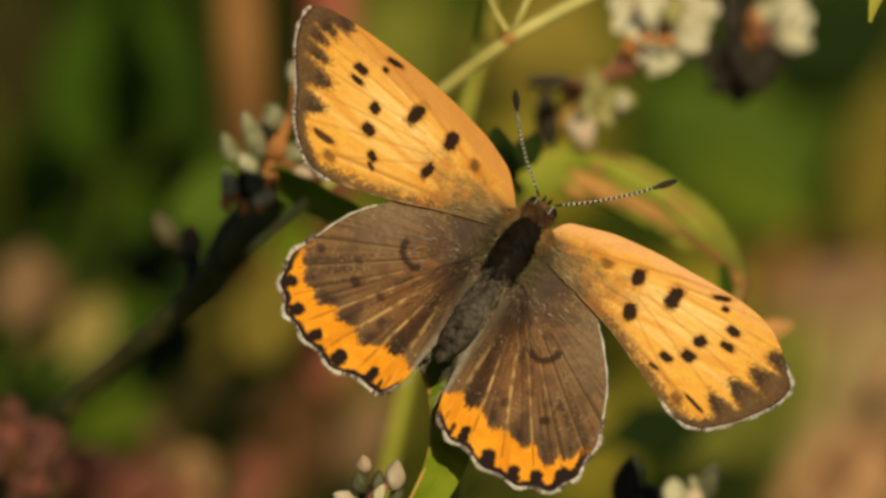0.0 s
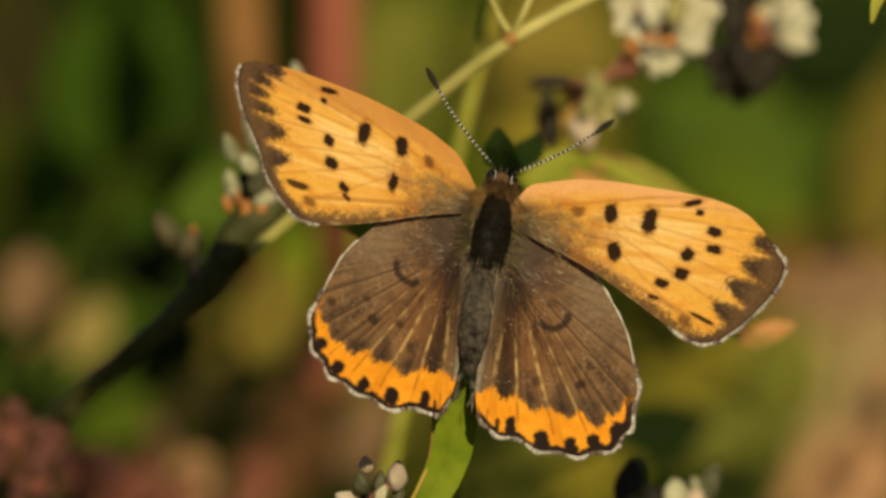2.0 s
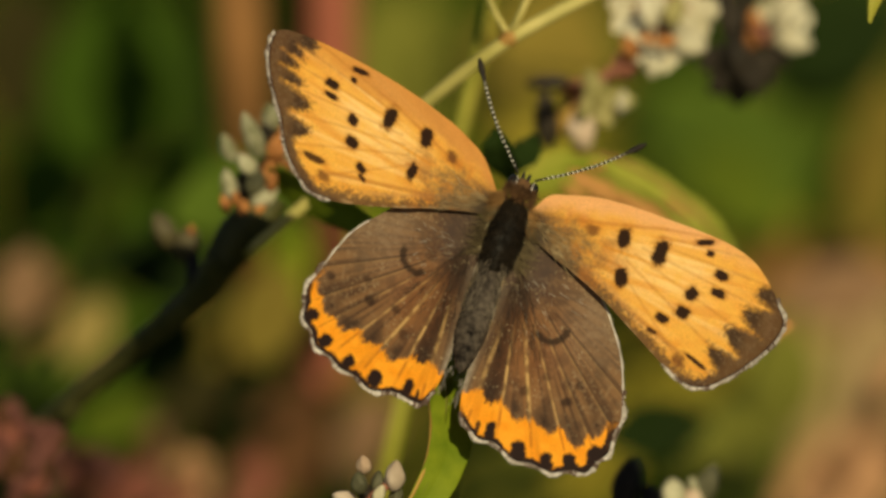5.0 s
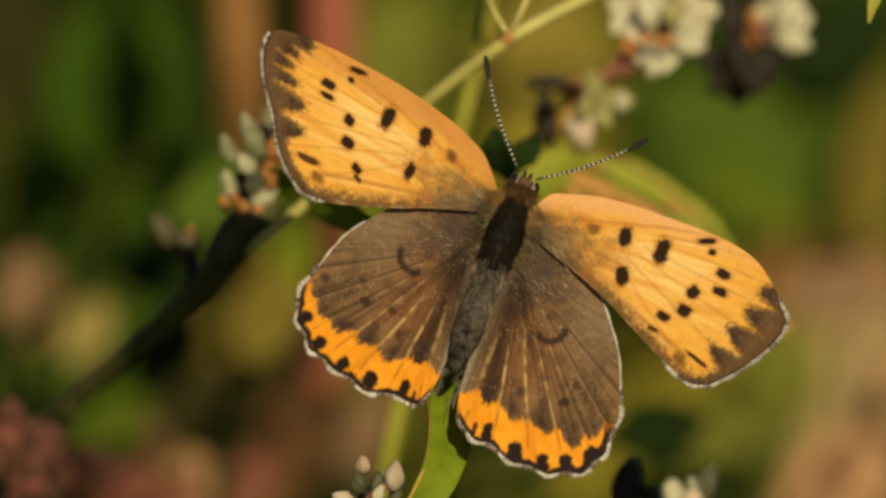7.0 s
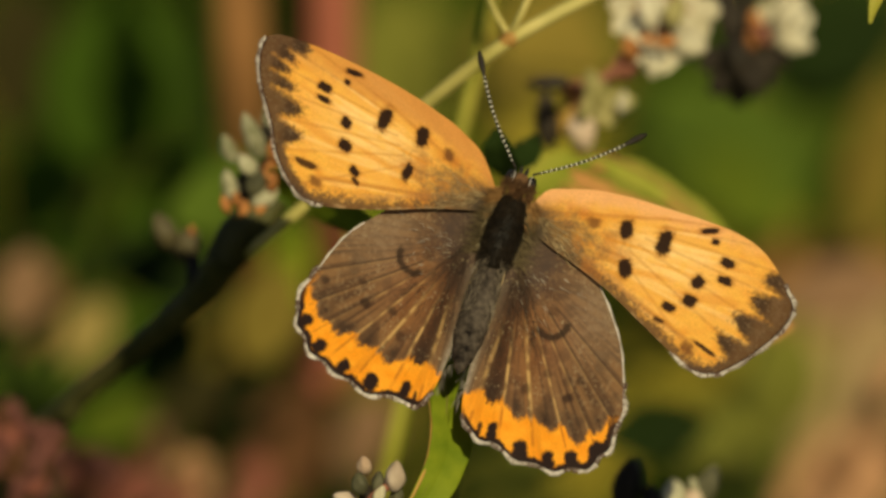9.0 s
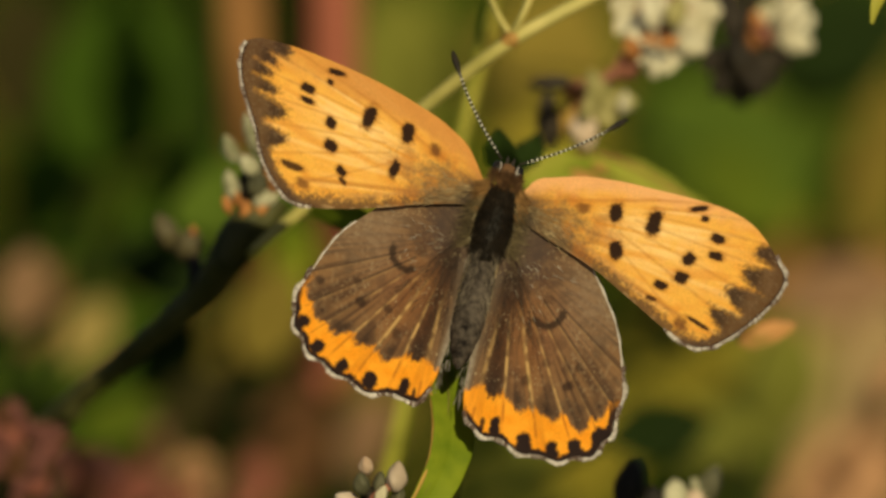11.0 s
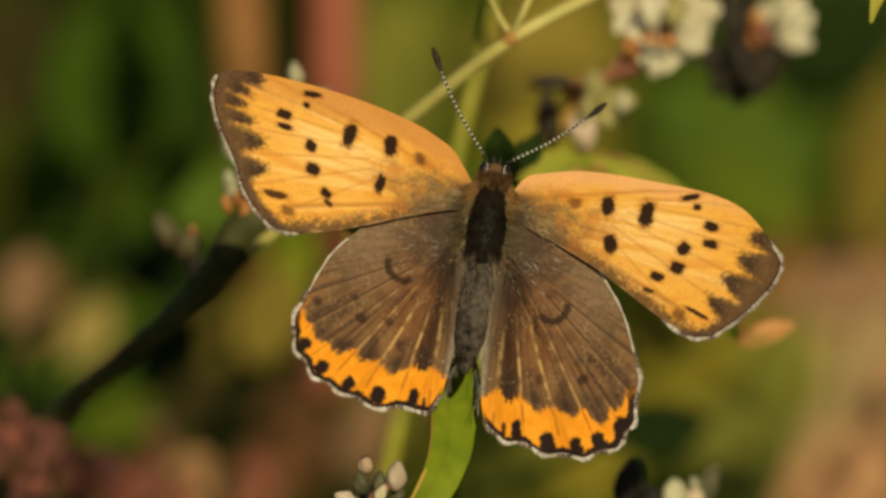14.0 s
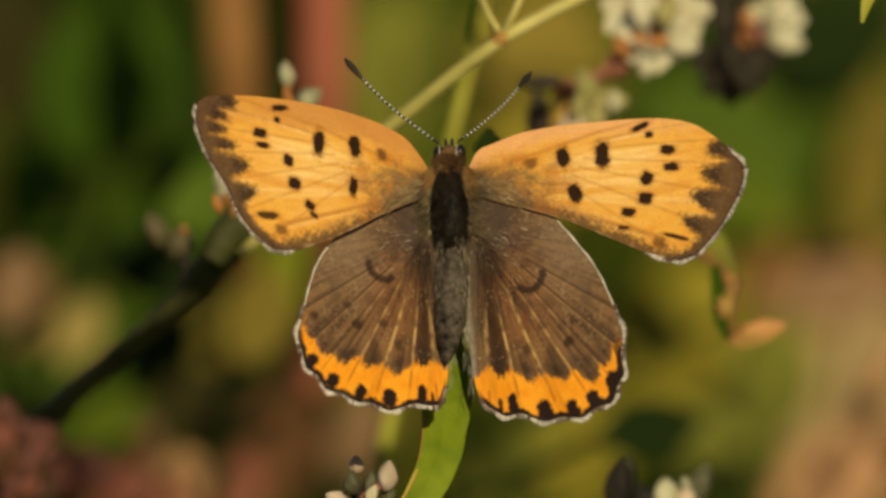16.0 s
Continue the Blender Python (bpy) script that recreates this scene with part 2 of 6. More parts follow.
# ---- ground ----
def ground():
    m = bpy.data.materials.new("ground_litter")
    m.use_nodes = True
    n, l = m.node_tree.nodes, m.node_tree.links
    b = n["Principled BSDF"]
    b.inputs["Roughness"].default_value = 0.9
    co = n.new("ShaderNodeTexCoord")
    t1, t2 = n.new("ShaderNodeTexNoise"), n.new("ShaderNodeTexNoise")
    t1.inputs["Scale"].default_value, t2.inputs["Scale"].default_value = 14, 160
    ramp = n.new("ShaderNodeValToRGB")
    ramp.color_ramp.elements[0].position, ramp.color_ramp.elements[1].position = 0.35, 0.68
    ramp.color_ramp.elements[0].color = (0.012, 0.022, 0.004, 1)
    ramp.color_ramp.elements[1].color = (0.07, 0.06, 0.018, 1)
    mid = ramp.color_ramp.elements.new(0.5)
    mid.color = (0.03, 0.045, 0.006, 1)
    add = n.new("ShaderNodeMath")
    add.operation = "MULTIPLY_ADD"
    add.inputs[1].default_value, add.inputs[2].default_value = 0.35, -0.17
    l.new(co.outputs["Object"], t1.inputs["Vector"])
    l.new(co.outputs["Object"], t2.inputs["Vector"])
    l.new(t2.outputs["Fac"], add.inputs[0])
    s = n.new("ShaderNodeMath")
    s.operation = "ADD"
    l.new(t1.outputs["Fac"], s.inputs[0])
    l.new(add.outputs[0], s.inputs[1])
    l.new(s.outputs[0], ramp.inputs["Fac"])
    l.new(ramp.outputs["Color"], b.inputs["Base Color"])
    xs = [-400, -40, -8, *[-3 + 0.06 * i for i in range(101)], 8, 40, 400]
    rnd = random.Random(4)
    verts = [(x, y + 0.5, (0.006 * rnd.uniform(-1, 1) + 0.012 * math.sin(x * 7) * math.cos(y * 6)) if abs(x) < 4 and abs(y) < 4 else 0) for y in xs for x in xs]
    k = len(xs)
    faces = [(j * k + i, j * k + i + 1, (j + 1) * k + i + 1, (j + 1) * k + i) for j in range(k - 1) for i in range(k - 1)]
    ob = mesh_object("ground", verts, faces, m)
    tagged(ob, "dark earth with green and brown plant litter", "ground", kind="structure")


ground()


# ---- the butterfly ----
FORE, HIND = (1.39, 1.43, 0.0), (1.42, -1.44, -0.25)
FEELER_BASE = (0.66, 5.15, 0.35)


def perched(x, y, z, pitch, roll, yaw):
    """The butterfly's body on the plane: millimetres, and degrees of pitch, roll and yaw."""
    turn = Matrix.Rotation(radians(yaw), 4, "Z") @ Matrix.Rotation(radians(roll), 4, "Y") @ Matrix.Rotation(radians(pitch), 4, "X")
    return STAGE @ Matrix.Translation((x * MM, y * MM, z * MM)) @ turn


def hinged(base, side, rise, twist, sweep):
    """A wing at its hinge: raised, twisted and swept by degrees; side -1 is the left one."""
    turn = Matrix.Rotation(radians(-rise * side), 4, "Y") @ Matrix.Rotation(radians(twist), 4, "X") @ Matrix.Rotation(radians(sweep * side), 4, "Z")
    return Matrix.Translation((side * base[0] * MM, base[1] * MM, base[2] * MM)) @ turn


def feeler(side, swing, rise):
    """An antenna on the head: swung out and raised by degrees."""
    b = Vector((side * FEELER_BASE[0], FEELER_BASE[1], FEELER_BASE[2])) * MM
    return Matrix.Translation(b) @ Matrix.Rotation(radians(-swing * side), 4, "Z") @ Matrix.Rotation(radians(rise), 4, "X")


def soft_noise(x, y, size, seed):
    """Smooth noise from 0 to 1 over arrays."""
    rs = np.random.RandomState(seed)
    table = rs.rand(256, 256)
    u, v = x / size + 57.3, y / size + 91.7
    i, j = np.floor(u).astype(int), np.floor(v).astype(int)
    f, g = u - i, v - j
    f, g = f * f * (3 - 2 * f), g * g * (3 - 2 * g)
    p = lambda a, b: table[a % 256, b % 256]
    return (p(i, j) * (1 - f) + p(i + 1, j) * f) * (1 - g) + (p(i, j + 1) * (1 - f) + p(i + 1, j + 1) * f) * g


def step(lo, hi, v):
    t = np.clip((v - lo) / (hi - lo), 0, 1)
    return t * t * (3 - 2 * t)


def blend(c, colour, mask):
    return c + (np.array(colour) - c) * mask[:, None]


def oval(x, y, cx, cy, rx, ry, tilt, soft=0.16, power=2.9):
    """The mask of one dark spot with a slightly frayed edge."""
    a = radians(tilt)
    u = (x - cx) * math.cos(a) + (y - cy) * math.sin(a)
    v = -(x - cx) * math.sin(a) + (y - cy) * math.cos(a)
    fray = (soft_noise(x, y, 0.15, 11) - 0.5) * 0.30 + (soft_noise(x, y, 0.4, 12) - 0.5) * 0.26
    dist = (np.abs(u / rx) ** power + np.abs(v / ry) ** power) ** (1 / power) + fray
    return 1 - step(1 - soft, 1 + soft, dist)


def streak(x, y, x0, y0, x1, y1, r, soft=0.5):
    """The mask of a band between two points."""
    dx, dy = x1 - x0, y1 - y0
    t = np.clip(((x - x0) * dx + (y - y0) * dy) / (dx * dx + dy * dy), 0, 1)
    dist = np.hypot(x - x0 - t * dx, y - y0 - t * dy)
    return 1 - step(r * (1 - soft), r * (1 + soft), dist)


def fore_pattern(x, y, s, reach, outer, spots, lobes, lead_tint, hind_edge):
    """Orange forewing: black spots, dark toothed outer border, dusky base."""
    n1, n3 = soft_noise(x, y, 0.16, 7), soft_noise(x, y, 0.6, 8)
    n2 = 0.6 * soft_noise(x, y, 0.13, 9) + 0.4 * soft_noise(x, y, 0.3, 10)
    fan = soft_noise(np.arctan2(y - 1.0, x + 3) * 30, np.hypot(x, y) * 0.09, 0.5, 14)
    c = np.tile(np.array((0.78, 0.345, 0.046)), (len(x), 1))
    c = blend(c, (0.96, 0.62, 0.24), np.exp(-((x - 11.5) / 4.4) ** 2) * np.exp(-((y - 0.2 + 0.15 * (x - 10)) / 2.9) ** 2) * (0.35 + 0.65 * step(0.15, 0.75, fan)))
    c = blend(c, (0.86, 0.47, 0.08), 0.6 * soft_noise(x, y, 0.5, 5))
    c = blend(c, (0.68, 0.26, 0.03), 0.45 * step(0.5, 0.85, soft_noise(x * 0.25, y * 1.6, 0.7, 6)))
    c = blend(c, (0.95, 0.68, 0.30), 0.3 * step(0.6, 0.9, fan) * step(5, 9, x))
    c = blend(c, (0.60, 0.22, 0.03), 0.45 * step(0.55, 0.9, n3) * (1 - step(4.5, 8, x)))
    lead = np.interp(x, [0, 2, 7, 14, 18, 21], [2.2, 3.2, 3.7, 3.2, 2.6, 1.0])
    # Leading edge tint; the right wing's paler one has its sheen painted in.
    c = blend(c, lead_tint, 0.85 * step(-1.7, -0.3, y - lead + 0.5 * (n3 - 0.5)) * (1 - 0.4 * step(12, 17, x)))
    # veins
    for k, (ex, ey) in enumerate(VEIN_ENDS):
        f = k / (len(VEIN_ENDS) - 1)
        c = blend(c, (0.46, 0.17, 0.03), 0.5 * streak(x, y, 10.4 - 2.6 * f, 2.7 - 3.5 * f, ex, ey, 0.10, 0.9) * (0.5 + 0.5 * n3))
    c = blend(c, (0.46, 0.17, 0.03), 0.45 * streak(x, y, 0.5, 1.2, 10.4, 2.7, 0.12, 0.9))
    c = blend(c, (0.46, 0.17, 0.03), 0.5 * streak(x, y, 0.5, 0.7, 8.0, -0.8, 0.12, 0.9))
    c = blend(c, (0.40, 0.16, 0.04), 0.6 * streak(x, y, 0.5, 0.2, 14.2, -5.6, 0.14, 0.9))
    # dusky inner border and base
    trail = np.interp(x, [0, 2, 4.2, 7.3, 10.5, 14, 17], hind_edge)
    c = blend(c, (0.42, 0.20, 0.055), 0.5 * (1 - step(0.1, 1.9, y - trail + 0.9 * (n1 - 0.5))))
    c = blend(c, (0.085, 0.048, 0.026), 0.85 * (1 - step(0.25, 1.25, y - trail + 0.8 * (n1 - 0.5) + 0.5 * (n3 - 0.5))))
    # Pale edge highlight painted along the rear margin.
    c = blend(c, (0.52, 0.34, 0.17), 0.5 * (1 - step(0.02, 0.22, y - trail + 0.2 * (n1 - 0.5))) * step(0.35, 0.7, n3))
    c = blend(c, (0.50, 0.25, 0.08), 0.6 * np.exp(-((y - trail - 1.05 - 0.3 * (n3 - 0.5)) / 0.22) ** 2) * (1 - step(9, 12, x)))
    d0 = np.hypot(x * 0.62, (y + 0.7) * 1.25)
    rust = step(0.45, 0.8, soft_noise(x * 0.7, y * 1.3, 0.8, 17)) * (1 - step(3.5, 6.5, d0)) * (1 - step(1.6, 2.6, y))
    c = blend(c, (0.46, 0.15, 0.022), 0.55 * rust)
    dusk = 1 - step(0.9, 5.4, d0 + 1.7 * (n1 - 0.5) + 1.8 * (n3 - 0.5))
    c = blend(c, (0.135, 0.088, 0.046), 0.95 * dusk * step(-3.0, -0.8, -y))
    c = blend(c, (0.42, 0.27, 0.12), 0.5 * dusk * step(0.72, 0.9, soft_noise(x, y, 0.12, 15)))
    c = blend(c, (0.05, 0.036, 0.028), 0.75 * (1 - step(0.6, 2.0, np.hypot(x - 0.6, y - 0.2))))
    # spots
    for cx, cy, rx, ry, tilt, depth in spots:
        ink = (0.016, 0.007, 0.005) if depth > 0.85 else (0.11, 0.04, 0.015)
        c = blend(c, (0.36, 0.13, 0.02), 0.7 * max(depth, 0.6) * oval(x, y, cx, cy, rx * 1.08, ry * 1.14, tilt, 0.4))
        c = blend(c, ink, 0.97 * max(depth, 0.7) * oval(x, y, cx, cy, rx * 0.86, ry * 0.92, tilt, 0.18 if depth > 0.85 else 0.4))
    # toothed border
    inner = (1 - s) * reach
    band = outer * (1 - step(0.7, 1.35, inner + 0.7 * (n2 - 0.5)))
    core = 0 * x
    for lx, ly, r in lobes:
        uy = 0.10 * (ly - 0.8)
        run = x - lx
        off = np.abs((y - ly) - run * uy)
        wide = r * (0.35 + 0.46 * np.clip(run, 0, 2.2)) - off + 0.52 * (n2 - 0.5)
        tooth = step(-0.40, 0.30, wide) * step(-0.45, 0.4, run + 0.9 * (n2 - 0.5)) * (1 - step(4.5, 5.0, run))
        band = np.maximum(band, tooth)
        core = np.maximum(core, tooth * (1 - step(0.9, 1.9, run)))
    c = blend(c, (0.066, 0.036, 0.022), 0.93 * band)
    c = blend(c, (0.022, 0.011, 0.008), 0.6 * core)
    c = blend(c, (0.20, 0.13, 0.075), 0.45 * band * step(0.62, 0.85, soft_noise(x, y, 0.12, 16)))
    c = blend(c, (0.16, 0.09, 0.045), 0.5 * band * (1 - core) * step(0.45, 0.8, soft_noise(x, y, 0.45, 13)) * step(0.3, 1.0, inner))
    c = blend(c, (0.02, 0.010, 0.008), 0.9 * outer * (1 - step(0.10, 0.34, inner + 0.2 * (n2 - 0.5))))
    return c


VEIN_ENDS = ((17.6, 3.2), (20.6, 2.2), (21.2, 0.5), (20.6, -1.4), (19.4, -3.4), (17.8, -5.4), (15.6, -7.2))


def hind_pattern(x, y, s, reach, outer, spots, crescent, band_end, corner_shade_from, deep, tail=(2.5, 1.5, 0.6)):
    """Brown hindwing with an orange band, black marginal spots and tawny veins."""
    c = np.tile(np.array((0.152, 0.080, 0.037)), (len(x), 1))
    ang = np.arctan2(y - 0.2, x - 0.6)
    far = np.hypot(x - 0.6, y - 0.2)
    comb = soft_noise(ang * 26, far * 0.10, 0.5, 21)
    fleck = soft_noise(x, y, 0.22, 22)
    grit = soft_noise(x, y, 0.11, 29)
    n1 = 0.55 * soft_noise(x, y, 0.14, 23) + 0.45 * soft_noise(x, y, 0.34, 30)
    c = blend(c, (0.26, 0.138, 0.060), 0.45 * step(0.4, 0.85, comb) * step(2, 5, far))
    c = blend(c, (0.045, 0.024, 0.016), 0.6 * step(0.55, 0.9, 1 - comb))
    c = blend(c, (0.30, 0.20, 0.11), 0.6 * step(0.55, 0.9, fleck) * soft_noise(x, y, 1.6, 24))
    c = blend(c, (0.045, 0.027, 0.018), 0.5 * step(0.5, 0.85, soft_noise(x, y, 0.9, 26)))
    # greyer front part, dusky base and a darker streak beside the body
    c = blend(c, (0.235, 0.160, 0.102), 0.85 * step(-8.5, -2.0, y - (x - 6) * 0.25) * step(3, 7, x) * (0.5 + 0.5 * fleck))
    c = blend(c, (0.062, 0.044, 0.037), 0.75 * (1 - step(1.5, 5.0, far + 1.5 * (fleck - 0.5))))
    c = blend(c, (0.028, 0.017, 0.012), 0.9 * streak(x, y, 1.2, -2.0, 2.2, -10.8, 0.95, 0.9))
    c = blend(c, (0.105, 0.078, 0.056), 0.8 * streak(x, y, -0.2, -2.0, 0.0, -11.0, 0.5, 0.8))
    c = blend(c, (0.36, 0.31, 0.25), 0.75 * streak(x, y, -0.42, -3.5, 0.2, -11.0, 0.22, 0.9) * (0.4 + 0.6 * fleck))
    c = blend(c, (0.27, 0.115, 0.034), 0.3 * streak(x, y, 2.6, -4.0, 4.4, -9.8, 1.0, 0.95) * step(0.25, 0.7, comb))
    c = blend(c, (0.21, 0.070, 0.022), 0.55 * np.exp(-((x - 4.0) / 2.8) ** 2 - ((y + 5.8) / 3.8) ** 2) * (0.4 + 0.6 * fleck))
    c = blend(c, (0.55, 0.43, 0.26), 0.5 * step(0.80, 0.95, grit) * step(0.3, 0.8, soft_noise(x, y, 1.3, 33)))
    inner = (1 - s) * reach
    # orange band
    depth = np.interp(ang, [-1.62, -1.5, -1.2, -1.0, band_end - 0.25, band_end - 0.1, band_end], [*deep, *tail])
    rib = np.abs(np.cos(math.pi * np.interp(ang, HIND_VEINS, np.arange(len(HIND_VEINS)))))
    teeth = 0.16 * rib ** 3 - 0.08 + 0.6 * (n1 - 0.5) + 0.55 * (comb - 0.5)
    hub = float(np.median(reach[np.abs(ang + 1.5) < 0.02]))
    drop = np.where(ang < -1.5, hub - far, inner)
    orange = (1 - step(-0.32, 0.3, drop - depth - teeth)) * step(-1.66, -1.60, ang + 0.05 * (n1 - 0.5)) * (1 - step(band_end - 0.06, band_end + 0.04, ang + 0.08 * (n1 - 0.5)))
    shade = (1 - rib) * np.exp(-((inner - depth - 0.75) / 0.8) ** 2) * step(-1.6, -1.5, ang) * (1 - step(band_end - 0.1, band_end, ang))
    c = blend(c, (0.035, 0.019, 0.013), 0.8 * shade * (0.5 + n1))
    c = blend(c, (0.83, 0.285, 0.010), orange)
    c = blend(c, (0.93, 0.40, 0.03), 0.65 * orange * soft_noise(x, y, 0.6, 25))
    c = blend(c, (0.50, 0.16, 0.012), 0.35 * orange * step(0.6, 0.9, comb))
    # veins: tawny towards the body, thin and dark further forward
    for k, a in enumerate(HIND_VEINS):
        ex, ey = 0.6 + 16 * math.cos(a), 0.2 + 16 * math.sin(a)
        sx, sy = 0.6 + 4.5 * math.cos(a * 0.9 - 0.12), 0.2 + 4.5 * math.sin(a * 0.9 - 0.12)
        v = streak(x, y, sx, sy, ex, ey, (0.13, 0.085, 0.11, 0.075, 0.06, 0.06, 0.06)[k], 0.95) * (0.25 + 0.75 * step(0.3, 0.65, soft_noise(x, y, 0.7, 27 + k)))
        c = blend(c, (0.55, 0.34, 0.13), (0.5, 0.95, 0.9, 0.6, 0.35, 0.2, 0.12)[k] * v * (1 - orange) * step(4, 7, far))
        c = blend(c, (0.035, 0.02, 0.014), (0, 0, 0, 0.25, 0.4, 0.6, 0.6)[k] * streak(x, y, sx + 0.1, sy + 0.1, ex + 0.1, ey + 0.1, 0.07, 0.9) * (1 - orange))
        c = blend(c, (0.42, 0.13, 0.012), 0.75 * v * orange)
    # dark border and spots
    # The wider black on the right corner includes the curled edge's shade, painted in.
    hem_width = 0.40 + 0.14 * rib + 0.45 * step(corner_shade_from, corner_shade_from + 0.12, ang) * (1 - step(-0.80, -0.70, ang))
    hem = outer * (1 - step(-0.12, 0.12, inner - hem_width + 0.4 * (n1 - 0.5))) * (1 - step(band_end - 0.1, band_end + 0.1, ang))
    c = blend(c, (0.02, 0.010, 0.008), hem)
    for cx, cy, rx, ry, depth1 in spots:
        d = math.hypot(cx - 0.6, cy - 0.2)
        c = blend(c, (0.020, 0.010, 0.008), depth1 * oval(x, y, cx, cy, rx * 0.9, ry * 0.85, 0, 0.25 if depth1 > 0.85 else 0.45, 2.0))
        if depth1 > 0.85:
            c = blend(c, (0.020, 0.010, 0.008), depth1 * oval(x, y, cx + (cx - 0.6) / d * 0.5, cy + (cy - 0.2) / d * 0.5, rx * 0.95, ry * 0.8, 0, 0.25, 2.0))
    ax, ay = crescent
    ring = np.abs(np.hypot(x - ax + 0.4, y - ay - 0.9) - 1.05)
    arc = (1 - step(0.12, 0.42, ring + 0.25 * (n1 - 0.5))) * step(-0.1, 0.35, (x - ax + 0.9) * 0.5 - (y - ay - 0.7))
    c = blend(c, (0.022, 0.013, 0.009), 0.85 * arc)
    c = blend(c, (0.42, 0.38, 0.34), outer * (1 - step(0.02, 0.09, inner)) * 0.5)
    return c


HIND_VEINS = (-1.52, -1.345, -1.173, -1.02, -0.89, -0.77, -0.62)


def wing(name, side, outline, centre, pattern, fringe_from, fringe_to, parent, label, scallop=0.0, pleat=0.03, belly=0.25):
    """One wing as a fan of fine faces round its hinge, with its pattern of scales, vein pleats, a slight belly and a fringe of scales."""
    loop = curve_through([(p[0], p[1], 0) for p in (*outline, outline[0])], 24)[:-1]
    n = len(loop)
    ox = np.array([p.x for p in loop])
    oy = np.array([p.y for p in loop])
    along = np.arange(n) / n * len(outline)
    outer = step(fringe_from - 0.7, fringe_from + 0.3, along) * (1 - step(fringe_to - 0.3, fringe_to + 0.7, along))
    if scallop:
        beat = np.interp(np.arctan2(oy - centre[1], ox - centre[0]), HIND_VEINS, np.arange(len(HIND_VEINS)))
        bulge = 1 + scallop * (0.6 - np.abs(np.cos(math.pi * beat)) ** 2) * outer
        ox, oy = centre[0] + (ox - centre[0]) * bulge, centre[1] + (oy - centre[1]) * bulge
    rings = 170
    s = np.concatenate([[0.0], np.linspace(0, 1, rings + 1)[1:] ** 0.85])
    X = centre[0] + s[:, None] * (ox - centre[0])[None, :]
    Y = centre[1] + s[:, None] * (oy - centre[1])[None, :]
    SS = np.repeat(s[:, None], n, 1)
    R = np.repeat(np.hypot(ox - centre[0], oy - centre[1])[None, :], rings + 1, 0)
    OUTER = np.repeat(outer[None, :], rings + 1, 0)
    x, y = X.ravel(), Y.ravel()
    colour = pattern(x, y, SS.ravel(), R.ravel(), OUTER.ravel())
    ang = np.arctan2(y - centre[1], x - centre[0])
    z = pleat * np.sin(ang * 22) * step(2, 8, np.hypot(x, y)) + belly * np.sin(np.clip(np.hypot(x, y) / 20, 0, 1) * math.pi) + 0.05 * (soft_noise(x, y, 2.5, 31) - 0.5)
    verts = np.stack([side * x, y, z], 1) * MM
    idx = np.arange((rings + 1) * n).reshape(rings + 1, n)
    a, b = idx[:-1, :], idx[1:, :]
    a2, b2 = np.roll(a, -1, 1), np.roll(b, -1, 1)
    quads = np.stack([a, b, b2, a2] if side < 0 else [a, a2, b2, b], -1).reshape(-1, 4)
    quads = quads[n:]
    cap = [tuple(idx[1]) if side < 0 else tuple(reversed(idx[1]))]
    me = bpy.data.meshes.new(name)
    me.from_pydata(verts.tolist(), [], quads.tolist() + [[int(v) for v in cap[0]]])
    att = me.attributes.new("pattern", "FLOAT_COLOR", "POINT")
    att.data.foreach_set("color", np.concatenate([colour, np.ones((len(x), 1))], 1).astype(np.float32).ravel())
    me.materials.append(WING)
    me.polygons.foreach_set("use_smooth", [True] * len(me.polygons))
    me.update()
    ob = new(name, me)
    ob.parent = parent
    tagged(ob, label)
    # fringe
    rnd = random.Random(n + side)
    fv, ff, slots = [], [], []
    zr = z.reshape(rings + 1, n)[-1]
    for i in range(0, n):
        if outer[i] < 0.5:
            continue
        for _ in range(8):
            f = rnd.random()
            j = (i + 1) % n
            px, py = ox[i] + (ox[j] - ox[i]) * f, oy[i] + (oy[j] - oy[i]) * f
            dx, dy = px - centre[0], py - centre[1]
            d = math.hypot(dx, dy)
            tx, ty = ox[j] - ox[i], oy[j] - oy[i]
            t = math.hypot(tx, ty) or 1
            nx, ny = ty / t, -tx / t
            if nx * dx + ny * dy < 0:
                nx, ny = -nx, -ny
            L = rnd.uniform(0.12, 0.30) * (0.6 + 0.5 * math.sin(along[i] * 3.1) ** 2) * (1 if scallop else 0.85)
            tilt = rnd.uniform(-0.25, 0.25)
            w = rnd.uniform(0.014, 0.032)
            k = len(fv)
            qx, qy = px + (nx + tx / t * tilt) * L, py + (ny + ty / t * tilt) * L
            for vx, vy, vz in ((px - tx / t * w - nx * 0.08, py - ty / t * w - ny * 0.08, 0.02), (px + tx / t * w - nx * 0.08, py + ty / t * w - ny * 0.08, 0.02), (qx + tx / t * w * 0.6, qy + ty / t * w * 0.6, rnd.uniform(-0.05, 0.08)), (qx - tx / t * w * 0.6, qy - ty / t * w * 0.6, rnd.uniform(-0.05, 0.08))):
                fv.append(Vector((side * vx, vy, zr[i] + vz)) * MM)
            ff.append((k, k + 1, k + 2, k + 3))
            if scallop:
                ragged = 0.85 if abs(math.cos(math.pi * np.interp(math.atan2(dy, dx), HIND_VEINS, range(len(HIND_VEINS))))) > 0.78 else 0.15
                front = math.atan2(dy, dx) > -0.6
                slots.append(1 if not front and rnd.random() < ragged else 0)
                if front:
                    for q in fv[-2:]:
                        q.xy = q.xy * 0.4 + fv[-3].xy * 0.6 if q is fv[-2] else q.xy * 0.4 + fv[-4].xy * 0.6
                continue
            slots.append(1 if rnd.random() < 0.38 + 0.4 * (math.sin(along[i] * 4.05) > 0.6) else 0)
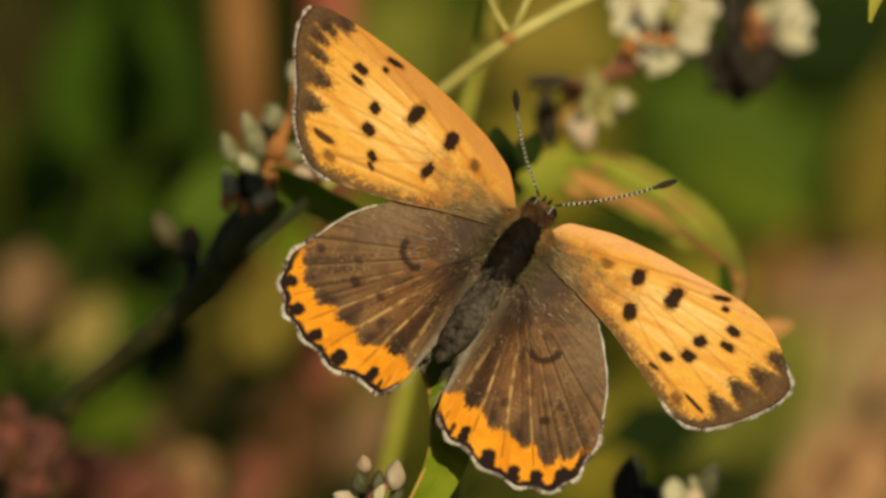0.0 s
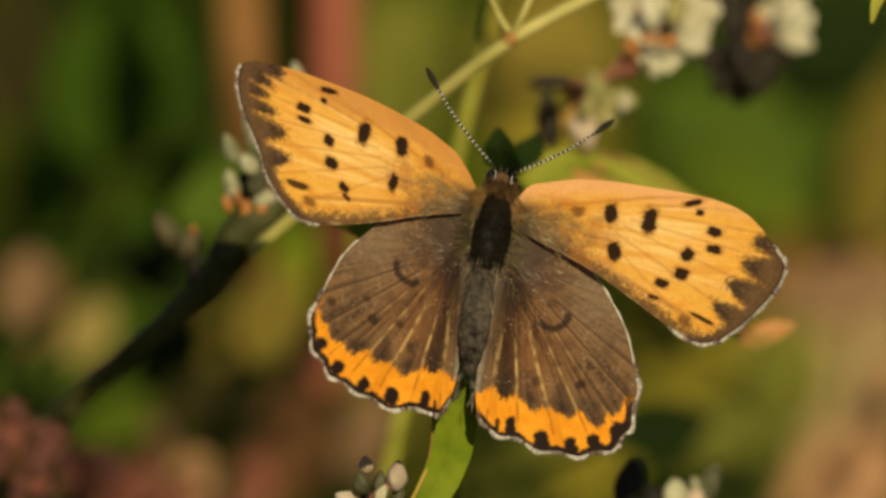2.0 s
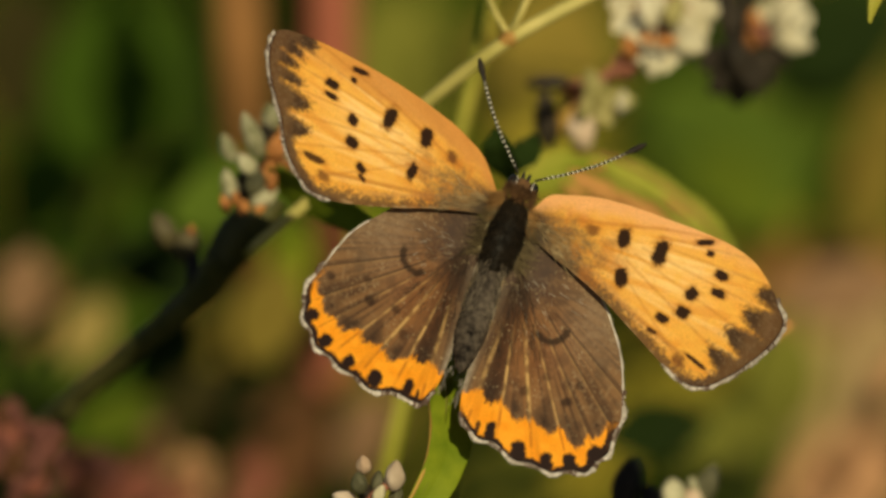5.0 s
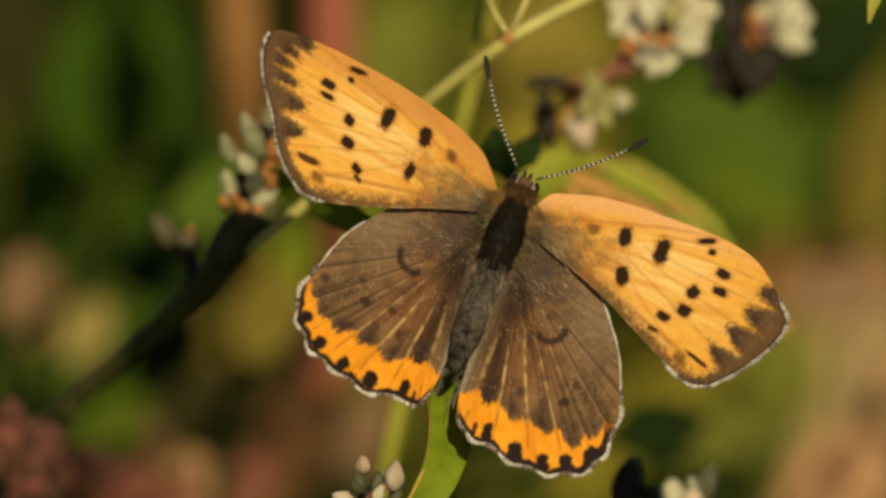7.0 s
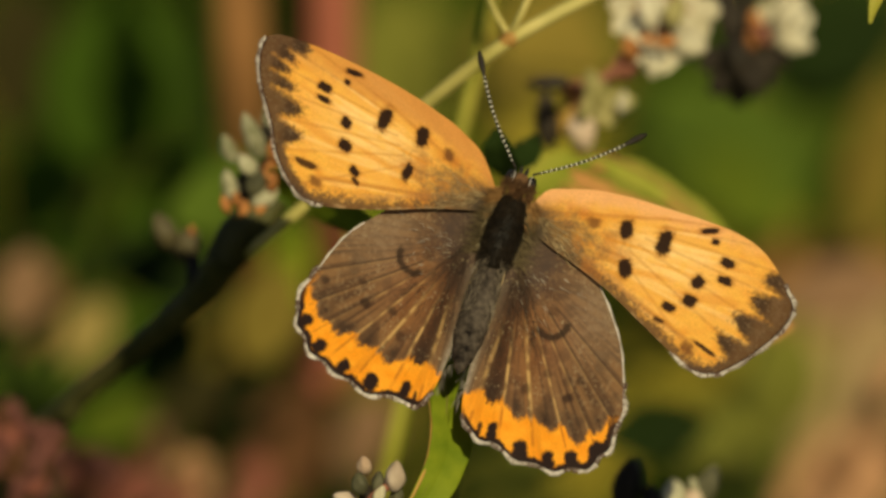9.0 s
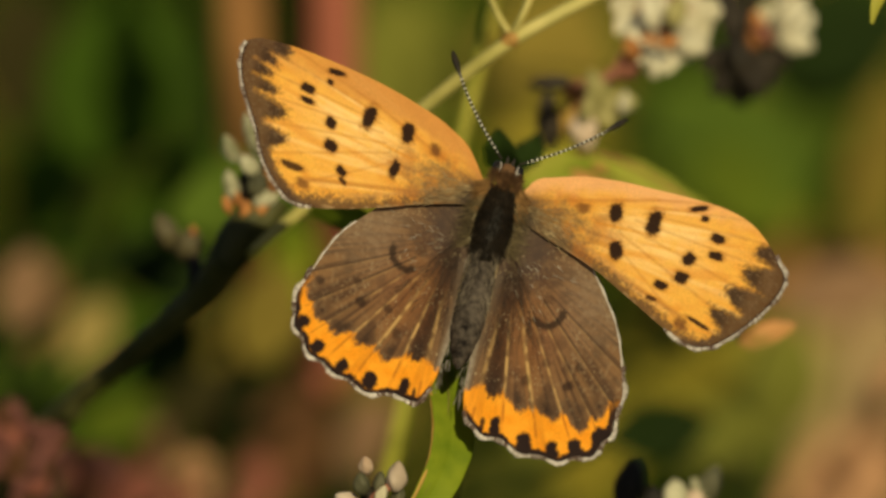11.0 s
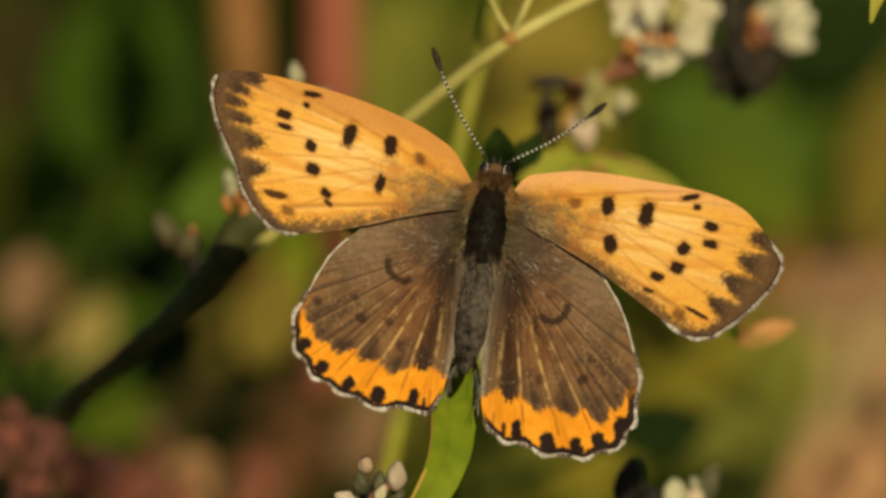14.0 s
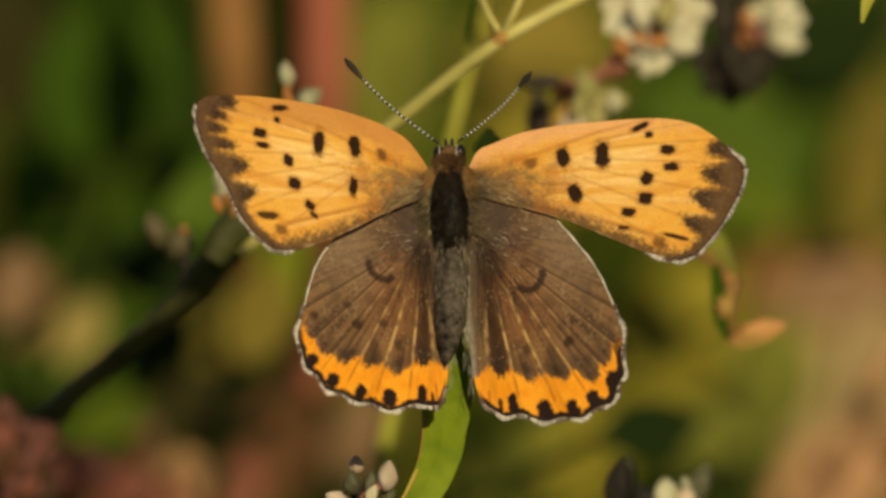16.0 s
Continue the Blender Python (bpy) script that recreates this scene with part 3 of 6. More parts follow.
    mesh_object("fringe", fv, ff, [FRINGE_PALE, FRINGE_DARK], ob, "frayed white fringe", smooth=False, slots=slots)
    return ob


def ellipsoid(name, centre, radii, material, parent, label="", bumps=0.0, seed=0):
    bm = bmesh.new()
    bmesh.ops.create_icosphere(bm, subdivisions=4, radius=1)
    for v in bm.verts:
        k = 1 + bumps * noise.noise(v.co * 3.5 + Vector((seed, 0, 0)))
        v.co = Vector((centre[i] + v.co[i] * radii[i] * k for i in range(3))) * MM
    me = bpy.data.meshes.new(name)
    bm.to_mesh(me)
    bm.free()
    me.materials.append(material)
    me.polygons.foreach_set("use_smooth", [True] * len(me.polygons))
    ob = new(name, me)
    ob.parent = parent
    if label:
        tagged(ob, label)
    return ob


def fur(name, roots, material, parent, label, seed, width=0.02):
    """A coat of fine tapered hairs: roots are (place, way, length) in millimetres."""
    rnd = random.Random(seed)
    v, f = [], []
    for p, way, length in roots:
        p, way = Vector(p), Vector(way).normalized()
        side = way.cross(Vector((rnd.uniform(-1, 1), rnd.uniform(-1, 1), rnd.uniform(-1, 1)))).normalized() * width
        droop = Vector((rnd.uniform(-1, 1), rnd.uniform(-1, 1), rnd.uniform(-1, 1))) * 0.18 * length
        mid, end = p + way * length * 0.55 + droop * 0.3, p + way * length + droop
        k = len(v)
        v += [q * MM for q in (p - side, p + side, mid + side * 0.7, mid - side * 0.7, end)]
        f += [(k, k + 1, k + 2, k + 3), (k + 3, k + 2, k + 4)]
    return mesh_object(name, v, f, material, parent, label, smooth=False)


def make_butterfly():
    bf = thing("butterfly", "orange and brown copper butterfly with black spots basking on a leaf", "butterfly")
    FL = ((0, 1.6), (0.9, 2.5), (2.4, 3.65), (4.2, 4.15), (6.8, 4.4), (10, 4.35), (13.7, 4.05), (17, 3.55), (19.3, 3.05), (20.7, 2.55), (21.5, 1.8), (21.6, 0.9),
          (21.2, -0.5), (20.2, -2.1), (18.8, -3.8), (17.3, -5.9), (15.8, -7.05), (14.6, -7.55), (13.3, -7.35), (10.5, -6.1), (7.4, -4.3), (4.3, -2.3), (1.8, -0.9), (0.3, 0))
    FR = ((0, 1.7), (0.9, 2.9), (2.4, 3.3), (4.2, 3.62), (6.8, 3.68), (10, 3.45), (13, 3.18), (15.5, 2.78), (17.6, 2.0), (19.1, 0.85), (20.35, -0.5), (21.15, -1.55),
          (21.2, -2.3), (20.6, -3.8), (19.5, -5.3), (18.2, -6.7), (17.0, -7.6), (15.7, -7.8), (14, -7.1), (10.6, -5.15), (7.2, -3.25), (4.2, -1.9), (1.8, -0.9), (0.3, 0))
    HL = ((-0.2, 2.2), (1.3, 3.0), (3.4, 2.5), (6.1, 1.1), (8.4, -1.6), (9.9, -3.45), (10.75, -5.05), (11.4, -6.8), (11.9, -8.45), (12.25, -9.8), (12.2, -11.4), (11.15, -12.9),
          (9.65, -13.95), (7.75, -14.3), (5.8, -14.55), (4.25, -14.4), (2.72, -13.75), (1.25, -13.8), (0.85, -13.1), (0.35, -11.6), (-0.05, -9.1), (-0.45, -5), (-0.4, -2))
    HR = ((-0.2, 2.0), (1.3, 2.8), (3.1, 2.4), (5.5, 1.3), (6.95, -0.3), (8.4, -2.1), (9.6, -3.85), (10.45, -5.6), (11.05, -7.3), (11.45, -9.05), (11.55, -11.0), (11.35, -12.55),
          (10.7, -13.65), (9.5, -14.4), (7.9, -14.75), (6.3, -14.75), (4.83, -14.5), (3.48, -14.1), (2, -13.75), (0.95, -13.1), (0.3, -11.5), (-0.1, -8.9), (-0.45, -5), (-0.4, -2))
    SL = ((13.99, 3.32, 0.75, 0.26, -15, 1), (14.30, 2.36, 0.3, 0.24, 0, 1), (15.78, 1.03, 0.62, 0.36, -5, 1), (15.58, 0.16, 0.65, 0.24, -5, 1), (13.23, -0.45, 0.48, 0.46, 0, 1),
          (12.73, -2.09, 0.60, 0.48, 0, 1), (11.30, -3.41, 0.48, 0.36, 20, 1), (11.0, -4.05, 0.40, 0.20, 20, 0.9), (10.54, 1.51, 0.55, 1.05, 8, 1), (7.21, 1.99, 0.58, 0.82, 0, 1),
          (4.68, 1.96, 0.5, 0.42, 0, 0.8), (7.36, -1.09, 0.42, 0.75, 5, 1), (15.0, -5.0, 1.0, 0.3, -8, 0.9), (13.9, -5.85, 0.55, 0.36, 0, 0.6))
    SR = ((13.51, 2.50, 0.75, 0.24, 15, 1), (14.17, 1.82, 0.32, 0.24, 0, 1), (15.50, 0.50, 0.60, 0.36, -15, 1), (15.66, -0.79, 0.62, 0.34, -5, 1), (13.79, -1.35, 0.55, 0.50, -25, 1),
          (13.56, -2.78, 0.60, 0.44, -15, 1), (12.18, -3.57, 0.58, 0.34, -18, 1), (11.8, -4.66, 0.48, 0.20, -10, 0.9), (10.50, 0.93, 0.62, 0.95, 0, 1), (7.49, 1.25, 0.56, 0.76, 10, 1),
          (4.93, 1.29, 0.55, 0.38, 0, 0.6), (8.20, -1.49, 0.55, 0.75, 20, 1), (14.4, -6.1, 0.55, 0.35, -20, 0.6), (15.6, -5.9, 1.1, 0.16, -22, 0.95))
    LL = ((18.0, 2.75, 1.0), (18.7, 1.55, 0.6), (18.9, 0.55, 0.55), (18.0, -0.4, 0.5), (16.8, -1.65, 0.8), (16.2, -3.45, 0.85))
    LR = ((19.0, 1.5, 0.4), (18.5, 0.0, 0.8), (17.9, -1.65, 0.85), (17.1, -3.2, 0.85), (16.2, -4.75, 0.75))
    hl = ((11.3, -11.45, 0.62, 0.5, 1), (9.67, -12.69, 0.5, 0.5, 1), (7.55, -13.37, 0.5, 0.55, 1), (5.15, -13.40, 0.62, 0.6, 1), (2.49, -12.75, 0.45, 0.62, 1), (1.65, -13.1, 0.2, 0.5, 0.9),
          (10.73, -7.9, 0.4, 0.4, 0.6), (7.93, -6.75, 0.35, 0.35, 0.5), (7.26, -8.17, 0.48, 0.48, 0.8), (5.13, -7.79, 0.4, 0.42, 0.65), (3.97, -9.27, 0.42, 0.5, 0.55), (3.5, -2.3, 0.5, 0.5, 0.4), (12.2, -9.6, 0.35, 0.7, 0.8))
    hr = ((3.10, -12.87, 0.42, 0.6, 1), (2.13, -12.95, 0.22, 0.4, 0.9), (5.42, -13.67, 0.62, 0.62, 1), (7.59, -13.91, 0.5, 0.6, 1), (9.13, -13.40, 0.5, 0.65, 1), (10.7, -12.35, 0.6, 0.9, 1),
          (11.4, -10.6, 0.4, 0.8, 0.9), (7.39, -9.03, 0.42, 0.48, 0.8), (7.77, -7.6, 0.38, 0.38, 0.6), (4.27, -9.25, 0.42, 0.48, 0.55), (5.38, -7.65, 0.4, 0.42, 0.45), (4.15, -2.9, 0.5, 0.5, 0.35))
    fl = wing("forewing", -1, FL, (0.35, 0.75), lambda *a: fore_pattern(*a, SL, LL, (0.58, 0.25, 0.065), (0.0, -1.0, -2.2, -4.25, -6.1, -7.5, -8.2)), 10.2, 18.0, bf, "orange forewing with black spots and dark border")
    fr = wing("forewing", 1, FR, (0.35, 0.75), lambda *a: fore_pattern(*a, SR, LR, (0.82, 0.42, 0.18), (0.0, -0.95, -1.9, -3.3, -5.1, -7.1, -8.2)), 9.9, 18.0, bf, "orange forewing with black spots and dark border")
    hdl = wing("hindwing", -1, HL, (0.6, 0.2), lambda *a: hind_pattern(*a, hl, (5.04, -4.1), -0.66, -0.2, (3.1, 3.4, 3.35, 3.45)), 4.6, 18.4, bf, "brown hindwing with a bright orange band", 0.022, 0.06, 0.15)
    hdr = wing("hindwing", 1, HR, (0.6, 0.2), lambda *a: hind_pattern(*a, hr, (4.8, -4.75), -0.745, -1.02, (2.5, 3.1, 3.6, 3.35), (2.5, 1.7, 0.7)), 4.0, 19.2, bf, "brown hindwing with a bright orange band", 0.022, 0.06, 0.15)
    # body
    ellipsoid("thorax", (0, 0.3, -0.1), (1.46, 3.35, 1.42), THORAX, bf, "black thorax", 0.05, 1)
    head = ellipsoid("head", (0, 4.25, -0.1), (0.80, 0.85, 0.74), COLLAR, bf, "brown furry head", 0.12, 2)
    for sx in (-1, 1):
        eye = ellipsoid("eye", (sx * 0.76, 4.5, 0.10), (0.42, 0.56, 0.52), EYE, head, "glossy black eye")
        ring = [Vector((sx * (0.76 - 0.16 * math.sin(a)), 4.5 + 0.52 * math.cos(a), 0.10 + 0.50 * math.sin(a))) * MM for a in [2 * math.pi * i / 40 for i in range(41)]]
        v, f = tube_mesh(ring, [0.032 * MM, 0.032 * MM], 6)
        mesh_object("eye_rim", v, f, FRINGE_PALE, eye, "pale rim of scales")
    line = [Vector((0, y, z)) * MM for y, z in ((-1.0, -1.1), (-2.4, -0.75), (-4.3, 0.0), (-6.5, 0.5), (-8.5, 1.15), (-10.3, 1.8), (-11.8, 2.35))]
    pts = curve_through(line, 14)
    radii = []
    for i in range(len(pts)):
        t = i / (len(pts) - 1)
        r = np.interp(t, [0, 0.15, 0.4, 0.65, 0.85, 0.95, 1], [0.9, 1.08, 1.24, 1.14, 0.72, 0.36, 0.08])
        radii.append(r * (1 - 0.05 * (math.cos(t * 8 * 2 * math.pi) > 0.75)) * MM)
    v, f = tube_mesh(pts, radii, 28, 0.02, 5)
    mesh_object("abdomen", v, f, ABDOMEN, bf, "grey-brown ringed abdomen")
    for sx in (-1, 1):
        pts = [Vector((sx * 0.2, 4.8, 0.1)) * MM, Vector((sx * 0.22, 5.3, 0.2)) * MM, Vector((sx * 0.26, 5.6, 0.15)) * MM]
        v, f = tube_mesh(curve_through(pts, 5), [0.14 * MM, 0.13 * MM, 0.03 * MM], 8, 0.1)
        mesh_object("palp", v, f, FEELER_BLACK, head, "small dark mouth feeler")
    # fur round the thorax, on the collar, the wing bases and along the abdomen
    rnd = random.Random(8)
    tan, grey, dark, collar = [], [], [], []
    for _ in range(2600):
        a = rnd.uniform(0, 2 * math.pi)
        p = (1.42 * math.cos(a) * rnd.uniform(0.9, 1.05), 0.75 + 2.6 * math.sin(a), rnd.uniform(-0.5, 0.15))
        w = (math.cos(a) * 0.9, -1.0 + 0.3 * math.sin(a), 0.05 + rnd.uniform(0, 0.4))
        w = (w[0] + rnd.uniform(-0.5, 0.5), w[1] + rnd.uniform(-0.6, 0.6), w[2])
        (tan if rnd.random() < 0.16 else grey if rnd.random() < 0.5 else dark).append((p, w, rnd.uniform(0.3, 1.3)))
    coat = []
    for _ in range(2200):
        a, y = rnd.uniform(0.05, math.pi - 0.05), rnd.uniform(-2.6, 3.3)
        k = math.sqrt(max(0.05, 1 - ((y - 0.3) / 3.35) ** 2))
        p = (1.44 * k * math.cos(a), y, 1.4 * k * math.sin(a) - 0.1)
        coat.append((p, (0.5 * math.cos(a) + rnd.uniform(-0.3, 0.3), -1.0, 0.35 * math.sin(a) + rnd.uniform(0, 0.3)), rnd.uniform(0.25, 0.7)))
    fur("fur", coat, HAIR_BLACK, bf, "short brown-black coat", 14, 0.02)
    for _ in range(1300):
        a, b = rnd.uniform(0, math.pi), rnd.uniform(-0.6, 0.8)
        p = (1.08 * math.cos(a) * math.cos(b), 3.55 + rnd.uniform(-0.6, 0.75), 0.85 * math.sin(a) - 0.1)
        collar.append((p, (p[0] * 0.9, rnd.uniform(-1.2, 0.3), 0.6), rnd.uniform(0.25, 0.65)))
    for _ in range(900):
        y = rnd.uniform(-11, -1.2)
        sx = rnd.choice((-1, 1))
        zc = np.interp(y, [-11.7, -8.5, -4.5, -1], [2.35, 1.15, 0.15, -0.25])
        rr = np.interp(y, [-11.7, -9.5, -6, -1], [0.1, 0.62, 1.2, 1.0])
        a = rnd.uniform(0.1, 1.3)
        p = (sx * rr * math.cos(a), y, zc + rr * math.sin(a))
        (tan if a < 0.5 and rnd.random() < 0.45 else grey).append((p, (sx * 0.25, -1, 0.08), rnd.uniform(0.3, 0.8)))
    shoulder, olive = [], []
    for _ in range(1500):
        sx, f = rnd.choice((-1, 1)), rnd.random()
        p = (sx * (0.95 + rnd.uniform(0, 0.55)), 3.3 - 2.2 * f + rnd.uniform(-0.2, 0.2), 0.25 + rnd.uniform(-0.3, 0.4))
        w = (sx * rnd.uniform(0.5, 1.2), -0.9 + rnd.uniform(-0.4, 0.5), rnd.uniform(0.0, 0.5))
        (shoulder if f < 0.5 or rnd.random() < 0.3 else olive).append((p, w, rnd.uniform(0.5, 1.3) * (1.25 - 0.3 * f)))
    for _ in range(520):
        sx = rnd.choice((-1, 1))
        p = (sx * rnd.uniform(1.2, 1.5), rnd.uniform(-1.8, 1.6), 0.3 + rnd.uniform(-0.2, 0.3))
        olive.append((p, (sx * rnd.uniform(0.5, 1.3), rnd.uniform(-1.0, 0.1), rnd.uniform(0.05, 0.5)), rnd.uniform(0.8, 2.2)))
    fur("shoulder_fur", shoulder, HAIR_RUST, bf, "rusty tan shoulder hairs", 15, 0.018)
    fur("shoulder_fur", olive, HAIR_OLIVE, bf, "dull olive-brown hairs", 16, 0.016)
    fur("fur", tan, HAIR_TAN, bf, "pale tan hairs", 1, 0.014)
    flakes = []
    for sx, n in ((-1, 34), (1, 16)):
        for _ in range(n):
            y = rnd.choice((2.2, 1.9, 0.6, 0.3, -0.6, -1.3)) + rnd.uniform(-0.2, 0.2)
            flakes.append(((sx * (1.45 - 0.06 * abs(y)), y, 0.25 + rnd.uniform(0, 0.2)), (sx * 0.4, -1, 0.3), rnd.uniform(0.3, 0.6)))
    fur("scale_tuft", flakes, HAIR_PALE, bf, "pale yellowish scale tufts", 6, 0.035)
    fur("fur", grey, HAIR_GREY, bf, "grey hairs", 2)
    fur("fur", dark, HAIR_DARK, bf, "dark hairs", 3)
    fur("fur", collar, COLLAR, bf, "brown collar hairs", 4, 0.022)
    for w in (fl, fr, hdl, hdr):
        sx = -1 if w in (fl, hdl) else 1
        rr = random.Random(20 + sx)
        roots = []
        fore = w in (fl, fr)
        for _ in range(150 if fore else 260):
            d = rr.uniform(0.2, 4.6) if fore else rr.uniform(0.2, 7.5)
            a = rr.uniform(-0.75, -0.05) if fore else rr.uniform(-1.62, -0.95)
            c = (0.35, 0.9) if fore else (0.6, 0.2)
            px, py = c[0] + d * math.cos(a), c[1] + d * math.sin(a)
            a2 = a + rr.uniform(-0.25, 0.25)
            roots.append(((sx * px, py, 0.14 if fore else 0.24), (sx * math.cos(a2), math.sin(a2), 0.10), rr.uniform(0.6, 2.0)))
        fur("wing_hair", roots, HAIR_TAN if fore else HAIR_DARK, w, "fine hairs", 9, 0.016)
        if not fore:
            glint = []
            for _ in range(42):
                d, a = rr.uniform(1.2, 6.0), rr.uniform(-1.35, -0.1)
                a2 = a + rr.uniform(-0.6, 0.6)
                glint.append(((sx * (0.6 + d * math.cos(a)), 0.2 + d * math.sin(a), 0.22), (sx * math.cos(a2), math.sin(a2), 0.12), rr.uniform(0.3, 0.9)))
            fur("wing_hair", glint, HAIR_SILVER, w, "sparse silvery hairs", 17, 0.02)
            inner = []
            for _ in range(170):
                y = rr.uniform(-11.9, -1.0)
                inner.append(((sx * (rr.uniform(-0.55, -0.1) + 0.35 * (y < -10)), y, 0.12 + rr.uniform(0, 0.2)), (sx * rr.uniform(-0.2, 0.1), -1, 0.1), rr.uniform(0.4, 1.0)))
            fur("inner_fringe", inner, HAIR_SILVER, w, "pale hairs along the inner margin", 12, 0.013)
    # antennae
    feelers = []
    for sx in (-1, 1):
        n = 165
        line = [Vector((sx * 0.35 * math.sin(i / n * math.pi), 9.4 * i / n, 0)) * MM for i in range(n + 1)]
        v, f = tube_mesh(line[:134], [0.085 * MM, 0.095 * MM, 0.10 * MM, 0.10 * MM], 8)
        slots = [1 if i // 8 > 10 and (i // 8) % 7 in (3, 4) else 0 for i in range(len(f) - 2)] + [0, 0]
        ant = mesh_object("antenna", v, f, [FEELER_BLACK, FEELER_WHITE], bf, "black antenna ringed with white", slots=slots)
        v, f = tube_mesh(line[129:], [0.09 * MM, 0.17 * MM, 0.24 * MM, 0.23 * MM, 0.10 * MM], 12)
        mesh_object("club", v, f, FEELER_BLACK, ant, "black club tip")
        feelers.append(ant)
    # legs
    for sx in (-1, 1):
        for y0, y1, out in ((2.0, 3.4, 1.6), (0.8, 0.2, 2.3), (-0.3, -2.2, 2.0)):
            pts = [Vector((sx * 0.6, y0, -1.0)) * MM, Vector((sx * out, (y0 + y1) / 2, -1.7)) * MM, Vector((sx * out * 0.95, y1, -3.2)) * MM, Vector((sx * out * 0.8, y1 + 0.3, -4.2)) * MM]
            v, f = tube_mesh(curve_through(pts, 5), [0.2 * MM, 0.16 * MM, 0.1 * MM, 0.06 * MM], 7)
            mesh_object("leg", v, f, LEG, bf)
    return bf, fl, fr, hdl, hdr, feelers[0], feelers[1]


butterfly, forewing_left, forewing_right, hindwing_left, hindwing_right, antenna_left, antenna_right = make_butterfly()


LEAF_SHADES = {}
# Tones 2, 9 and 20 are near-black and also serve as shade in gaps.
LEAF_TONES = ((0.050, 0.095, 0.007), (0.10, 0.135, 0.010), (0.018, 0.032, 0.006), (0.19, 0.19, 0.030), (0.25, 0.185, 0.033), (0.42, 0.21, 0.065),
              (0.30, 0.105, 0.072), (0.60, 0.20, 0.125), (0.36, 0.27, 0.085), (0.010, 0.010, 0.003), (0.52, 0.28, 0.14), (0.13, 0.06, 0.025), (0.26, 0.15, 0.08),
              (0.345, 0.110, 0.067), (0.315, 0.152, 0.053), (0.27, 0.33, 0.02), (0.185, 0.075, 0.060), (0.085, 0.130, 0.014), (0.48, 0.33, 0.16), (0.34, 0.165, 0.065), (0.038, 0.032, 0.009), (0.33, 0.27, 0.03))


def leaf_paint(k):
    """Leaf and stem surfaces of the surrounding growth, by tone."""
    if k not in LEAF_SHADES:
        c = LEAF_TONES[k]
        LEAF_SHADES[k] = surface("foliage_tone", tuple(v * 0.65 for v in c), tuple(min(1, v * 1.3) for v in c), 0.75, 120, through_light=0.25, gloss=0.05)
    return LEAF_SHADES[k]


